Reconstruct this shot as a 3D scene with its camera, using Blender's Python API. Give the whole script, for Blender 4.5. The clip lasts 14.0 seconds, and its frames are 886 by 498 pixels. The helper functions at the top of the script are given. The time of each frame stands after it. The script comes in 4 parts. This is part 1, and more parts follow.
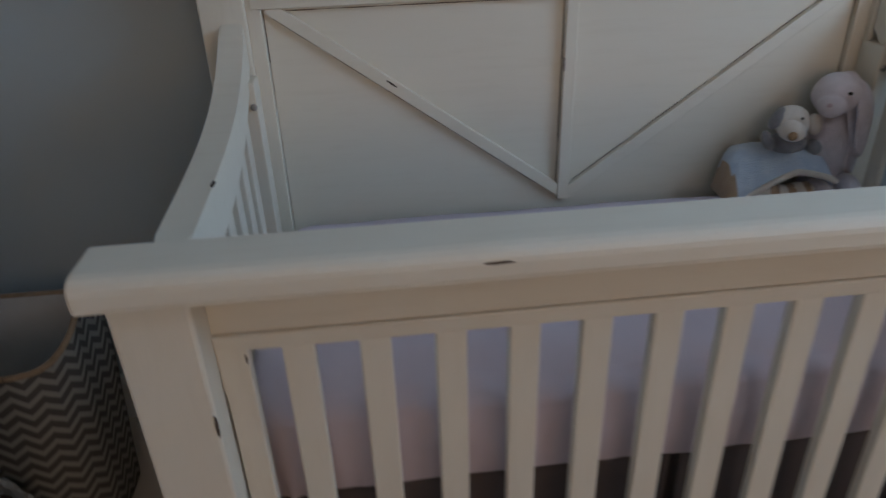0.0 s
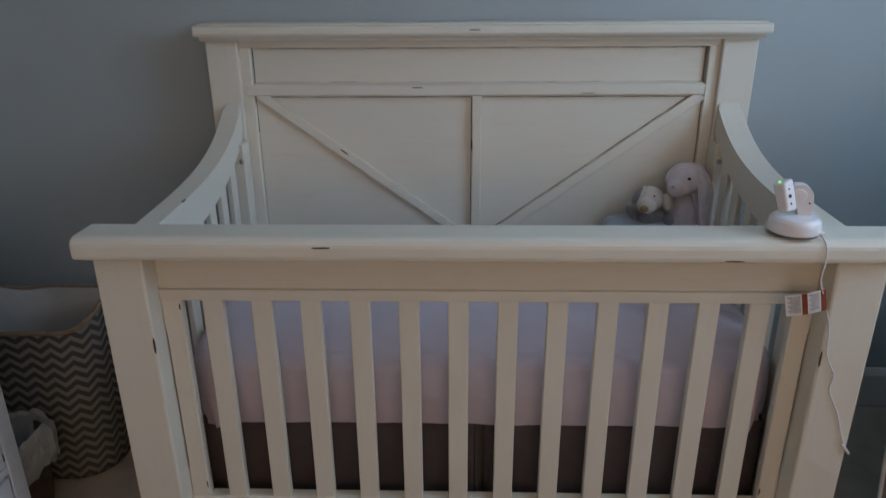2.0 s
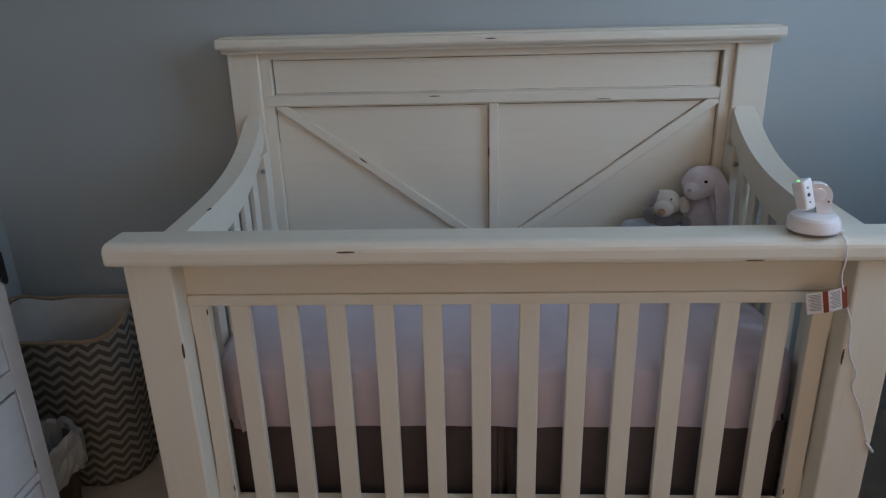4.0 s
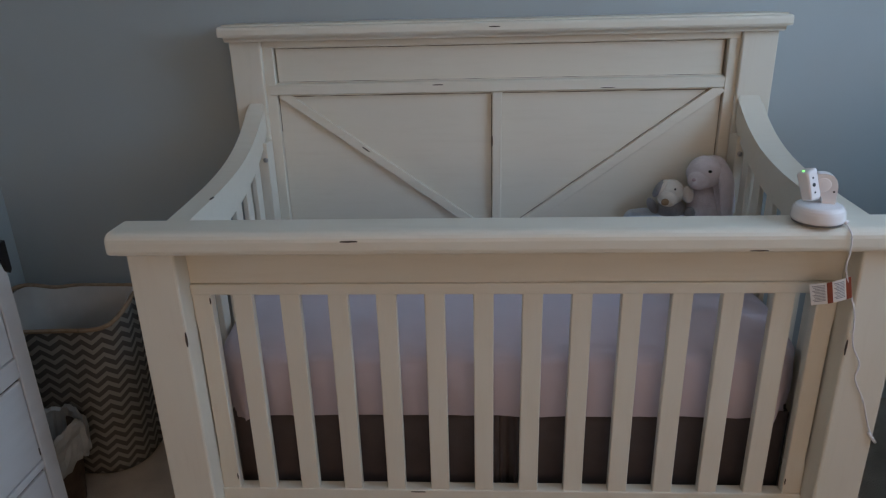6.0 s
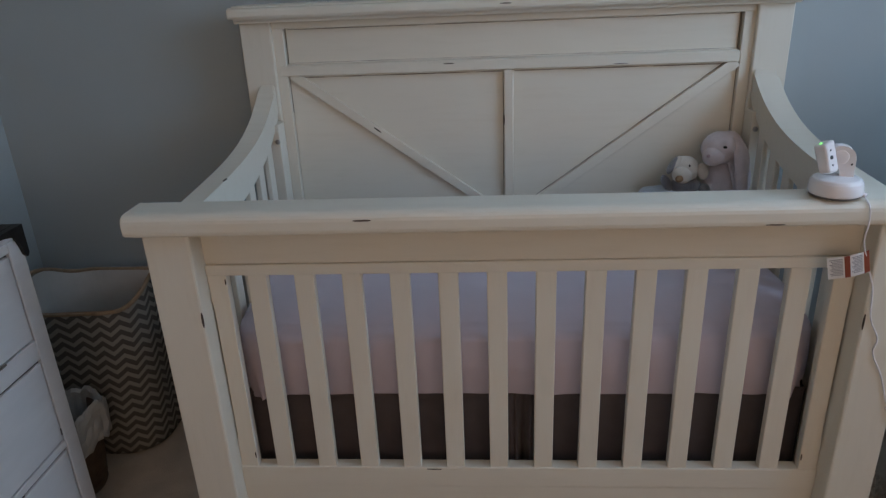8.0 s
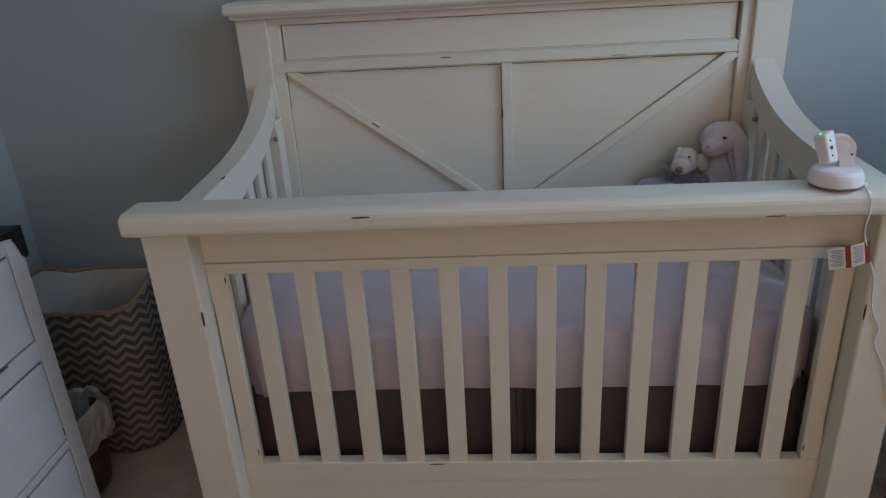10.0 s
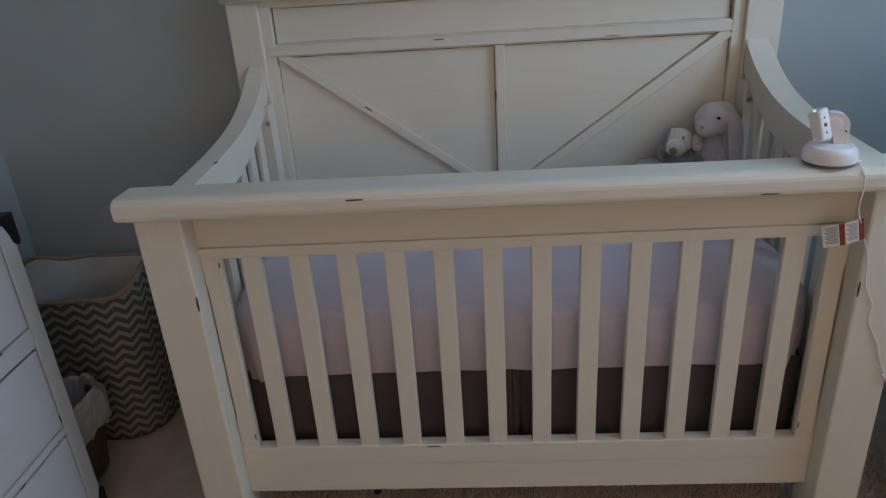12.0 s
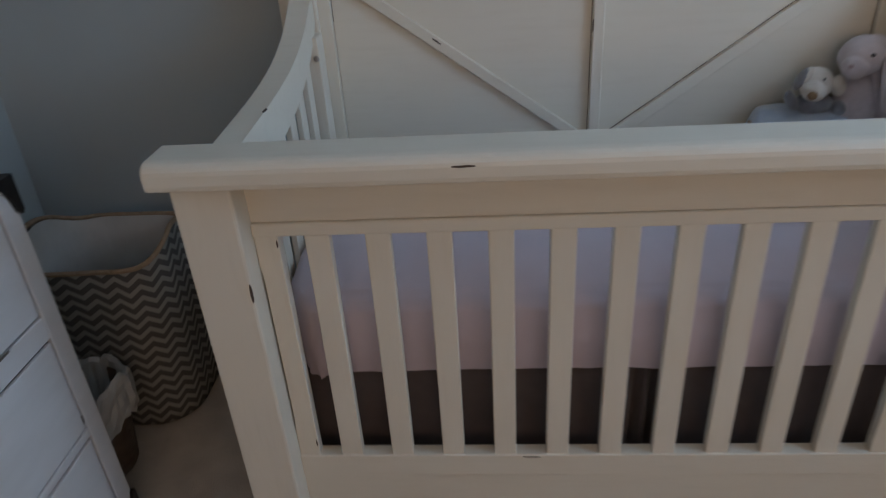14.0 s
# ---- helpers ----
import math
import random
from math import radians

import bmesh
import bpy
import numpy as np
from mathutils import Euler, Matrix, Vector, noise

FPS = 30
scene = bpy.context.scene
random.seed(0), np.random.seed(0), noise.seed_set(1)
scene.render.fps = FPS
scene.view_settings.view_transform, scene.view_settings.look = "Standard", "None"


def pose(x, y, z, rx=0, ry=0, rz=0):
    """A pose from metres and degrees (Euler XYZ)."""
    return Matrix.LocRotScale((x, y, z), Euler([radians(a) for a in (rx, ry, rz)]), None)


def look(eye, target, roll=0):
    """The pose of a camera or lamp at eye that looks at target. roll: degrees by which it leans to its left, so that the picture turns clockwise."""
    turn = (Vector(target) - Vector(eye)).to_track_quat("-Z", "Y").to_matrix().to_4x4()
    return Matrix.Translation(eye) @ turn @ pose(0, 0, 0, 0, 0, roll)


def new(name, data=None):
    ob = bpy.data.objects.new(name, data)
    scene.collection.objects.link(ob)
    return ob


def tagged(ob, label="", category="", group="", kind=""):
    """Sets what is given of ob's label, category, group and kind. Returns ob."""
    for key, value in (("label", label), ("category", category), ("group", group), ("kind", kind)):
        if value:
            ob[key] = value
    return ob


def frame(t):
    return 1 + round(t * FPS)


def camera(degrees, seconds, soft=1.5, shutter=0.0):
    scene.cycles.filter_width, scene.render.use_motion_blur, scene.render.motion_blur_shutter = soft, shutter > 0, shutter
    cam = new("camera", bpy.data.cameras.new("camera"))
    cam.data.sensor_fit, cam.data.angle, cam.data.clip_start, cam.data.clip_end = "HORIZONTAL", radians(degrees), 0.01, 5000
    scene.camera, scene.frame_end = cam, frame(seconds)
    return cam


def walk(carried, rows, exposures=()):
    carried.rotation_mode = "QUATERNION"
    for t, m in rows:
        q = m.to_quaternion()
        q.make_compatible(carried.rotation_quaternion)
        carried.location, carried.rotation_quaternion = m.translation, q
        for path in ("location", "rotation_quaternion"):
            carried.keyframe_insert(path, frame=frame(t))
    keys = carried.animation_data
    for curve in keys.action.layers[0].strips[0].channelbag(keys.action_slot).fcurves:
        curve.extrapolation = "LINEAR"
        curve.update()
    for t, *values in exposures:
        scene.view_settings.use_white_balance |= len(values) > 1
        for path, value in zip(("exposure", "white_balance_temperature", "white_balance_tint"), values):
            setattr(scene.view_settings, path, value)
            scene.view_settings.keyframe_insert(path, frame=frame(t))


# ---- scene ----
cam = camera(65.7, 14.0, soft=1.2, shutter=0.6)
PATH = [
    (0, (-0.428, -0.738, 1.275), (-0.26, 1.012, 0.321), -2.0),
    (0.3, (-0.334, -0.863, 1.281), (-0.198, 0.904, 0.353), -1.0),
    (0.5, (-0.276, -0.985, 1.288), (-0.132, 0.806, 0.409), -0.2),
    (0.7, (-0.236, -1.082, 1.308), (-0.060, 0.700, 0.426), 1.9),
    (1, (-0.145, -1.173, 1.328), (-0.007, 0.604, 0.42), 2.8),
    (1.2, (-0.100, -1.194, 1.326), (0.032, 0.588, 0.429), 2.8),
    (1.4, (-0.073, -1.212, 1.329), (-0.012, 0.588, 0.457), 1.9),
    (1.5, (-0.053, -1.217, 1.33), (-0.034, 0.594, 0.481), 1.4),
    (2, (-0.042, -1.249, 1.338), (-0.099, 0.62, 0.626), -0.4),
    (2.5, (-0.04, -1.271, 1.335), (-0.119, 0.617, 0.68), -1.4),
    (3, (-0.052, -1.277, 1.336), (-0.133, 0.612, 0.683), -1.8),
    (3.5, (-0.058, -1.277, 1.333), (-0.132, 0.608, 0.67), -1.6),
    (4, (-0.061, -1.276, 1.331), (-0.153, 0.603, 0.651), -1.5),
    (6.5, (-0.063, -1.273, 1.331), (-0.164, 0.594, 0.621), -1.5),
    (7, (-0.065, -1.278, 1.328), (-0.171, 0.591, 0.622), -2.0),
    (7.5, (-0.065, -1.281, 1.326), (-0.183, 0.585, 0.617), -2.4),
    (8, (-0.064, -1.276, 1.321), (-0.2, 0.572, 0.568), -2.5),
    (8.2, (-0.075, -1.277, 1.321), (-0.188, 0.566, 0.554), -2.2),
    (10.5, (-0.058, -1.27, 1.326), (-0.205, 0.569, 0.552), -3.8),
    (11, (-0.057, -1.273, 1.321), (-0.198, 0.565, 0.545), -4.4),
    (11.5, (-0.063, -1.273, 1.317), (-0.188, 0.564, 0.536), -4.4),
    (12, (-0.061, -1.272, 1.314), (-0.187, 0.554, 0.507), -3.8),
    (12.5, (-0.069, -1.27, 1.318), (-0.171, 0.543, 0.479), -2.8),
    (13, (-0.065, -1.265, 1.319), (-0.171, 0.541, 0.466), -2.5),
    (13.5, (-0.15, -1.192, 1.297), (-0.254, 0.604, 0.423), -1.8),
    (13.6, (-0.184, -1.163, 1.293), (-0.292, 0.624, 0.402), -1.6),
    (13.8, (-0.225, -1.082, 1.279), (-0.372, 0.684, 0.348), -2.4),
    (14, (-0.264, -0.972, 1.261), (-0.409, 0.769, 0.287), -3.8),
]
walk(cam, [(t, look(eye, target, roll)) for t, eye, target, roll in PATH], exposures=[(0, -0.51), (1, -0.48), (14, -0.48)])


# ---- world, sun, lamps in the openings, exposure ----
world = bpy.data.worlds.new("sky")
scene.world = world
world.use_nodes = True
wn = world.node_tree.nodes
sky = wn.new("ShaderNodeTexSky")
sky.sky_type = "NISHITA"
sky.sun_disc = False
sky.sun_elevation, sky.sun_rotation = radians(42), radians(250)
wn["Background"].inputs["Strength"].default_value = 0.10
world.node_tree.links.new(sky.outputs["Color"], wn["Background"].inputs["Color"])

sun = new("sun", bpy.data.lights.new("sun", "SUN"))
sun.data.energy, sun.data.angle, sun.data.color = 0.9, radians(12), (1.0, 0.95, 0.88)
sun.matrix_world = look((-4, -3, 6), (0, 0, 0))


def opening_lamp(name, m, w, h, power, colour):
    """A lamp in an opening: sky light at the side, added fill behind."""
    lamp = new(name, bpy.data.lights.new(name, "AREA"))
    lamp.data.shape, lamp.data.size, lamp.data.size_y = "RECTANGLE", w, h
    lamp.data.energy, lamp.data.color = power, colour
    lamp.matrix_world = m
    return lamp


WIN_R = dict(y0=-1.20, y1=0.10, z0=1.14, z1=2.38)      # window in the right wall
WARM_OPENING = dict(x0=-0.75, x1=1.55, z0=0.95, z1=2.15)       # unseen opening added behind the camera for the warm fill lamp
X_L, X_R, Y_B, Y_F, Z_C = -1.595, 1.78, 0.80, -2.60, 2.44
opening_lamp("daylight_side", look((X_R + 0.10, -0.55, 1.76), (0, -0.35, 2.0)), 1.2, 1.14, 26.0, (0.50, 0.715, 1.0))
# warm fill for the front faces, added; no such source is seen
opening_lamp("warm_fill_front", look((0.40, Y_F - 0.10, 1.55), (0.3, 0, 1.0)), 2.16, 1.08, 12.0, (1.0, 0.615, 0.35))


# ---- materials ----
def material(name):
    m = bpy.data.materials.new(name)
    m.use_nodes = True
    return m, m.node_tree.nodes, m.node_tree.links, m.node_tree.nodes["Principled BSDF"]


def noise_node(nodes, links, scale, detail=4, rough=0.55, stretch=(1, 1, 1), source="Object"):
    co = nodes.new("ShaderNodeTexCoord")
    mp = nodes.new("ShaderNodeMapping")
    mp.inputs["Scale"].default_value = stretch
    n = nodes.new("ShaderNodeTexNoise")
    n.inputs["Scale"].default_value = scale
    n.inputs["Detail"].default_value = detail
    n.inputs["Roughness"].default_value = rough
    links.new(co.outputs[source], mp.inputs["Vector"])
    links.new(mp.outputs["Vector"], n.inputs["Vector"])
    return n


def ramp_node(nodes, links, src, stops):
    r = nodes.new("ShaderNodeValToRGB")
    while len(r.color_ramp.elements) < len(stops):
        r.color_ramp.elements.new(0.5)
    for e, (p, c) in zip(r.color_ramp.elements, stops):
        e.position, e.color = p, (*c, 1)
    links.new(src, r.inputs["Fac"])
    return r


def bump_node(nodes, links, shader, src, strength, distance):
    b = nodes.new("ShaderNodeBump")
    b.inputs["Strength"].default_value = strength
    b.inputs["Distance"].default_value = distance
    links.new(src, b.inputs["Height"])
    links.new(b.outputs["Normal"], shader.inputs["Normal"])
    return b


def mottled(name, a, b, scale, rough=0.6, bump=0.2, depth=0.001, fine=120, stretch=(1, 1, 1), metal=0.0, sheen=0.0):
    """Two tones blended by a coarse noise, with a fine relief."""
    m, n, l, s = material(name)
    big = noise_node(n, l, scale, 5, stretch=stretch)
    col = ramp_node(n, l, big.outputs["Fac"], [(0.3, a), (0.7, b)])
    l.new(col.outputs["Color"], s.inputs["Base Color"])
    small = noise_node(n, l, fine, 3, stretch=stretch)
    if bump:
        bump_node(n, l, s, small.outputs["Fac"], bump, depth)
    rr = n.new("ShaderNodeMapRange")
    rr.inputs["To Min"].default_value, rr.inputs["To Max"].default_value = rough - 0.07, rough + 0.07
    l.new(small.outputs["Fac"], rr.inputs["Value"])
    l.new(rr.outputs["Result"], s.inputs["Roughness"])
    s.inputs["Metallic"].default_value = metal
    if sheen:
        s.inputs["Sheen Weight"].default_value = sheen
        s.inputs["Sheen Roughness"].default_value = 0.5
    return m


def painted_wood(name, base, streak, glaze, grain=(1, 9, 9)):
    """Cream paint with brushed streaks and a thin tan glaze left in the grain."""
    m, n, l, s = material(name)
    streaks = noise_node(n, l, 7, 6, 0.65, grain)
    col = ramp_node(n, l, streaks.outputs["Fac"], [(0.25, streak), (0.5, base), (0.8, base)])
    flecks = noise_node(n, l, 26, 8, 0.75, [g / 3 + 0.2 for g in grain])
    mask = ramp_node(n, l, flecks.outputs["Fac"], [(0.67, (0, 0, 0)), (0.76, (0.35, 0.35, 0.35))])
    mix = n.new("ShaderNodeMix")
    mix.data_type = "RGBA"
    l.new(mask.outputs["Color"], mix.inputs["Factor"])
    l.new(col.outputs["Color"], mix.inputs["A"])
    mix.inputs["B"].default_value = (*glaze, 1)
    l.new(mix.outputs["Result"], s.inputs["Base Color"])
    fine = noise_node(n, l, 60, 4, 0.6, [g * 0.66 for g in grain])
    bump_node(n, l, s, fine.outputs["Fac"], 0.12, 0.0008)
    s.inputs["Roughness"].default_value = 0.42
    return m


CREAM = painted_wood("cream_painted_wood", (0.708, 0.666, 0.566), (0.678, 0.634, 0.532), (0.52, 0.45, 0.34))
CREAM_UP = painted_wood("cream_painted_upright_wood", (0.708, 0.666, 0.566), (0.678, 0.634, 0.532), (0.52, 0.45, 0.34), (9, 9, 1))
GLAZE = mottled("dark_brown_antique_glaze", (0.13, 0.105, 0.08), (0.22, 0.18, 0.14), 60, 0.7)
# bare wood of the chips; also colours the shade in the post slots
CHIP_AND_SLOT = mottled("chip_bare_wood_and_slot_shade", (0.035, 0.025, 0.02), (0.09, 0.065, 0.045), 80, 0.7)
WALL = mottled("blue_grey_wall_paint", (0.37, 0.413, 0.42), (0.385, 0.43, 0.437), 3, 0.62, 0.25, 0.0006, 260)
CEIL = mottled("white_ceiling_paint", (0.74, 0.74, 0.72), (0.78, 0.78, 0.76), 3, 0.8, 0.3, 0.001, 200)
TRIM = mottled("white_trim_paint", (0.72, 0.72, 0.70), (0.76, 0.76, 0.74), 6, 0.4, 0.05, 0.0004, 90)
CARPET = mottled("beige_brown_carpet_pile", (0.42, 0.365, 0.30), (0.57, 0.505, 0.42), 10, 0.95, 0.8, 0.005, 260, sheen=0.3)
SHEET = mottled("pink_white_cotton_sheet", (0.55, 0.495, 0.56), (0.59, 0.53, 0.595), 9, 0.85, 0.15, 0.0006, 600)
SKIRT = mottled("taupe_bed_skirt_cotton", (0.080, 0.066, 0.067), (0.106, 0.087, 0.088), 14, 0.9, 0.25, 0.0006, 700, sheen=0.2)
DRESSER = mottled("white_dresser_paint", (0.59, 0.60, 0.61), (0.65, 0.66, 0.67), 5, 0.45, 0.08, 0.0006, 70, (1, 1, 5))
# dark worn paint; also the shade painted into the drawer gaps
WORN_AND_GAP = mottled("worn_paint_and_gap_shade", (0.05, 0.045, 0.04), (0.16, 0.14, 0.12), 30, 0.7)
IRON = mottled("black_iron", (0.012, 0.012, 0.013), (0.03, 0.028, 0.027), 30, 0.5, 0.3, 0.0006, 160, metal=0.6)
LINER = mottled("white_canvas_liner", (0.46, 0.465, 0.45), (0.53, 0.53, 0.51), 12, 0.9, 0.3, 0.0008, 500)
BINDING = mottled("tan_webbing", (0.22, 0.16, 0.10), (0.30, 0.22, 0.15), 60, 0.9, 0.4, 0.0008, 500)
BAG = mottled("white_plastic_bag", (0.42, 0.43, 0.42), (0.50, 0.51, 0.50), 10, 0.3, 0.4, 0.003, 30)
WICKER = mottled("brown_wicker", (0.055, 0.037, 0.028), (0.12, 0.08, 0.055), 40, 0.6, 0.5, 0.001, 200)
PLASTIC = mottled("glossy_white_plastic", (0.78, 0.76, 0.77), (0.80, 0.78, 0.79), 5, 0.2, 0.0)
PLASTIC_D = mottled("dark_plastic", (0.02, 0.02, 0.022), (0.03, 0.03, 0.032), 5, 0.35, 0.0)
PLASTIC_G = mottled("grey_plastic", (0.12, 0.12, 0.125), (0.15, 0.15, 0.155), 5, 0.4, 0.0)
STEEL = mottled("steel_bolt", (0.35, 0.34, 0.33), (0.45, 0.44, 0.43), 40, 0.35, 0.0, metal=0.9)
PAPER = mottled("white_tag_paper", (0.72, 0.72, 0.72), (0.78, 0.78, 0.78), 20, 0.6, 0.1, 0.0003, 200)
TAG_RED = mottled("red_brown_print", (0.22, 0.045, 0.02), (0.26, 0.06, 0.03), 60, 0.6, 0.0)
TAG_GREY = mottled("grey_print", (0.26, 0.27, 0.30), (0.32, 0.33, 0.36), 90, 0.6, 0.0)
FUR_LILAC = mottled("lilac_plush", (0.65, 0.595, 0.625), (0.76, 0.70, 0.735), 60, 0.95, 1.0, 0.004, 420, sheen=0.6)
FUR_CREAM = mottled("cream_plush", (0.68, 0.63, 0.56), (0.76, 0.71, 0.64), 60, 0.95, 0.9, 0.003, 420, sheen=0.5)
FUR_GREY = mottled("grey_plush", (0.22, 0.23, 0.25), (0.30, 0.31, 0.34), 60, 0.95, 0.9, 0.003, 420, sheen=0.5)
NOSE_TAN = mottled("tan_felt", (0.26, 0.165, 0.09), (0.32, 0.21, 0.12), 90, 0.9, 0.5, 0.001, 500)
NOSE_PINK = mottled("pink_felt", (0.44, 0.33, 0.36), (0.50, 0.38, 0.40), 90, 0.9, 0.5, 0.001, 500)
BEAD = mottled("black_bead", (0.01, 0.01, 0.01), (0.02, 0.02, 0.02), 9, 0.15, 0.0)
CLOTH_BLUE = mottled("blue_fleece", (0.42, 0.52, 0.66), (0.60, 0.67, 0.75), 26, 0.95, 0.9, 0.003, 300, sheen=0.4)
CLOTH_TAN = mottled("tan_fleece", (0.36, 0.25, 0.165), (0.44, 0.32, 0.22), 30, 0.95, 0.8, 0.003, 300, sheen=0.3)
CHAIR = mottled("grey_linen_upholstery", (0.20, 0.175, 0.165), (0.25, 0.22, 0.21), 25, 0.85, 0.5, 0.0012, 500, sheen=0.3)
PIPING = mottled("light_grey_piping", (0.48, 0.46, 0.44), (0.54, 0.52, 0.50), 30, 0.8, 0.3, 0.0006, 400)

m, n, l, s = material("green_led")
LED = m
s.inputs["Emission Color"].default_value = (0.25, 1.0, 0.2, 1)
s.inputs["Emission Strength"].default_value = 2.5
s.inputs["Base Color"].default_value = (0.2, 0.8, 0.2, 1)

m, n, l, s = material("window_glass")
GLASS = m
s.inputs["Transmission Weight"].default_value = 1.0
s.inputs["Roughness"].default_value = 0.0
s.inputs["IOR"].default_value = 1.05

# grey and ivory zigzag canvas, rows about 4.6 cm apart, by the cloth's own u and v in metres
m, n, l, s = material("grey_ivory_zigzag_canvas")
ZIGZAG = m
uv = n.new("ShaderNodeUVMap")
sep = n.new("ShaderNodeSeparateXYZ")
l.new(uv.outputs["UV"], sep.inputs["Vector"])


def math_node(op, a, b):
    k = n.new("ShaderNodeMath")
    k.operation = op
    for i, v in enumerate((a, b)):
        if isinstance(v, (int, float)):
            k.inputs[i].default_value = v
        elif v is not None:
            l.new(v, k.inputs[i])
    return k.outputs[0]


zig = math_node("PINGPONG", sep.outputs["X"], 0.0308)
row = math_node("ADD", sep.outputs["Y"], math_node("MULTIPLY", zig, 0.68))
row = math_node("FRACT", math_node("DIVIDE", row, 0.0305), None)
stripe = ramp_node(n, l, row, [(0.0, (0.25, 0.245, 0.222)), (0.44, (0.25, 0.245, 0.222)), (0.48, (0.080, 0.079, 0.073)), (0.97, (0.080, 0.079, 0.073))])
l.new(stripe.outputs["Color"], s.inputs["Base Color"])
s.inputs["Roughness"].default_value = 0.9
weave = noise_node(n, l, 700, 3)
bump_node(n, l, s, weave.outputs["Fac"], 0.3, 0.0008)


# ---- mesh helpers ----
BASE = {}


def thing(name, loc, label, category, group="", kind=""):
    ob = new(name)
    ob.empty_display_size = 0.05
    ob.location = loc
    BASE[ob.name] = Vector(loc)
    return tagged(ob, label, category, group, kind)


def mesh_of(name, bm, mats, smooth):
    me = bpy.data.meshes.new(name)
    bmesh.ops.recalc_face_normals(bm, faces=bm.faces[:])
    if smooth:
        for f in bm.faces:
            f.smooth = True
    bm.to_mesh(me)
    bm.free()
    for mt in mats if isinstance(mats, (list, tuple)) else [mats]:
        me.materials.append(mt)
    return me


def part(name, bm, mats, parent, label="", smooth=False):
    """A mesh, given in world metres, as one part under a thing or a part."""
    base = BASE[parent.name]
    bmesh.ops.translate(bm, verts=bm.verts[:], vec=-base)
    ob = new(name, mesh_of(name, bm, mats, smooth))
    ob.parent = parent
    BASE[ob.name] = base
    return tagged(ob, label)


def solo(name, bm, mats, label, category, smooth=False, group="", kind=""):
    """A thing of one mesh, given in world metres; its origin at the middle of its base."""
    lo = [min(v.co[i] for v in bm.verts) for i in range(3)]
    hi = [max(v.co[i] for v in bm.verts) for i in range(3)]
    base = Vector(((lo[0] + hi[0]) / 2, (lo[1] + hi[1]) / 2, lo[2]))
    bmesh.ops.translate(bm, verts=bm.verts[:], vec=-base)
    ob = new(name, mesh_of(name, bm, mats, smooth))
    ob.location = base
    BASE[ob.name] = base
    return tagged(ob, label, category, group, kind)


def box(x0, x1, y0, y1, z0, z1, bev=0.003, seg=2, bm=None):
    own = bm is None
    bm = bm or bmesh.new()
    r = bmesh.ops.create_cube(bm, size=1)
    for v in r["verts"]:
        v.co = Vector(((x0 + x1) / 2 + v.co.x * (x1 - x0), (y0 + y1) / 2 + v.co.y * (y1 - y0), (z0 + z1) / 2 + v.co.z * (z1 - z0)))
    if bev:
        edges = {e for v in r["verts"] for e in v.link_edges}
        bmesh.ops.bevel(bm, geom=list(edges), offset=bev, segments=seg, affect="EDGES", profile=0.5)
    return bm


def prism(profile, axis, a0, a1, bev=0.0, bm=None):
    """A polygon in the two other axes, drawn out along the axis from a0 to a1."""
    bm = bm or bmesh.new()

    def at(p, a):
        q = list(p)
        q.insert("xyz".index(axis), a)
        return bm.verts.new(q)

    ends = [[at(p, a) for p in profile] for a in (a0, a1)]
    k = len(profile)
    for i in range(k):
        bm.faces.new((ends[0][i], ends[0][(i + 1) % k], ends[1][(i + 1) % k], ends[1][i]))
    caps = [bm.faces.new(ends[0]), bm.faces.new(ends[1][::-1])]
    if bev:
        edges = {e for f in caps for e in f.edges}
        bmesh.ops.bevel(bm, geom=list(edges), offset=bev, segments=2, affect="EDGES", profile=0.5)
    return bm


def tube(points, r, sides=8, bm=None):
    bm = bm or bmesh.new()
    pts = [Vector(p) for p in points]
    rings = []
    for i, p in enumerate(pts):
        d = (pts[min(i + 1, len(pts) - 1)] - pts[max(i - 1, 0)]).normalized()
        u = d.cross(Vector((0.3, 0.2, 1)) if abs(d.z) < 0.9 else Vector((0, 1, 0.2))).normalized()
        w = d.cross(u)
        rings.append([bm.verts.new(p + r * (u * math.cos(a) + w * math.sin(a))) for a in (2 * math.pi * k / sides for k in range(sides))])
    for a, b in zip(rings, rings[1:]):
        for k in range(sides):
            bm.faces.new((a[k], a[(k + 1) % sides], b[(k + 1) % sides], b[k]))
    bm.faces.new(rings[0][::-1])
    bm.faces.new(rings[-1])
    return bm


def smooth_line(pts, steps=8):
    """A curve through the given points."""
    p = [Vector(q) for q in pts]
    out = []
    for i in range(len(p) - 1):
        a, b, c, d = p[max(i - 1, 0)], p[i], p[i + 1], p[min(i + 2, len(p) - 1)]
        for k in range(steps):
            t = k / steps
            out.append(0.5 * ((2 * b) + (c - a) * t + (2 * a - 5 * b + 4 * c - d) * t * t + (3 * b - a - 3 * c + d) * t ** 3))
    return out + [p[-1]]


def lathe(profile, m, steps=40, bm=None):
    """Radius and height pairs turned about z, then posed by m."""
    bm = bm or bmesh.new()
    rings = []
    for r, z in profile:
        rings.append([bm.verts.new(m @ Vector((r * math.cos(a), r * math.sin(a), z))) for a in (2 * math.pi * k / steps for k in range(steps))])
    for a, b in zip(rings, rings[1:]):
        for k in range(steps):
            bm.faces.new((a[k], a[(k + 1) % steps], b[(k + 1) % steps], b[k]))
    bm.faces.new(rings[0][::-1])
    bm.faces.new(rings[-1])
    return bm


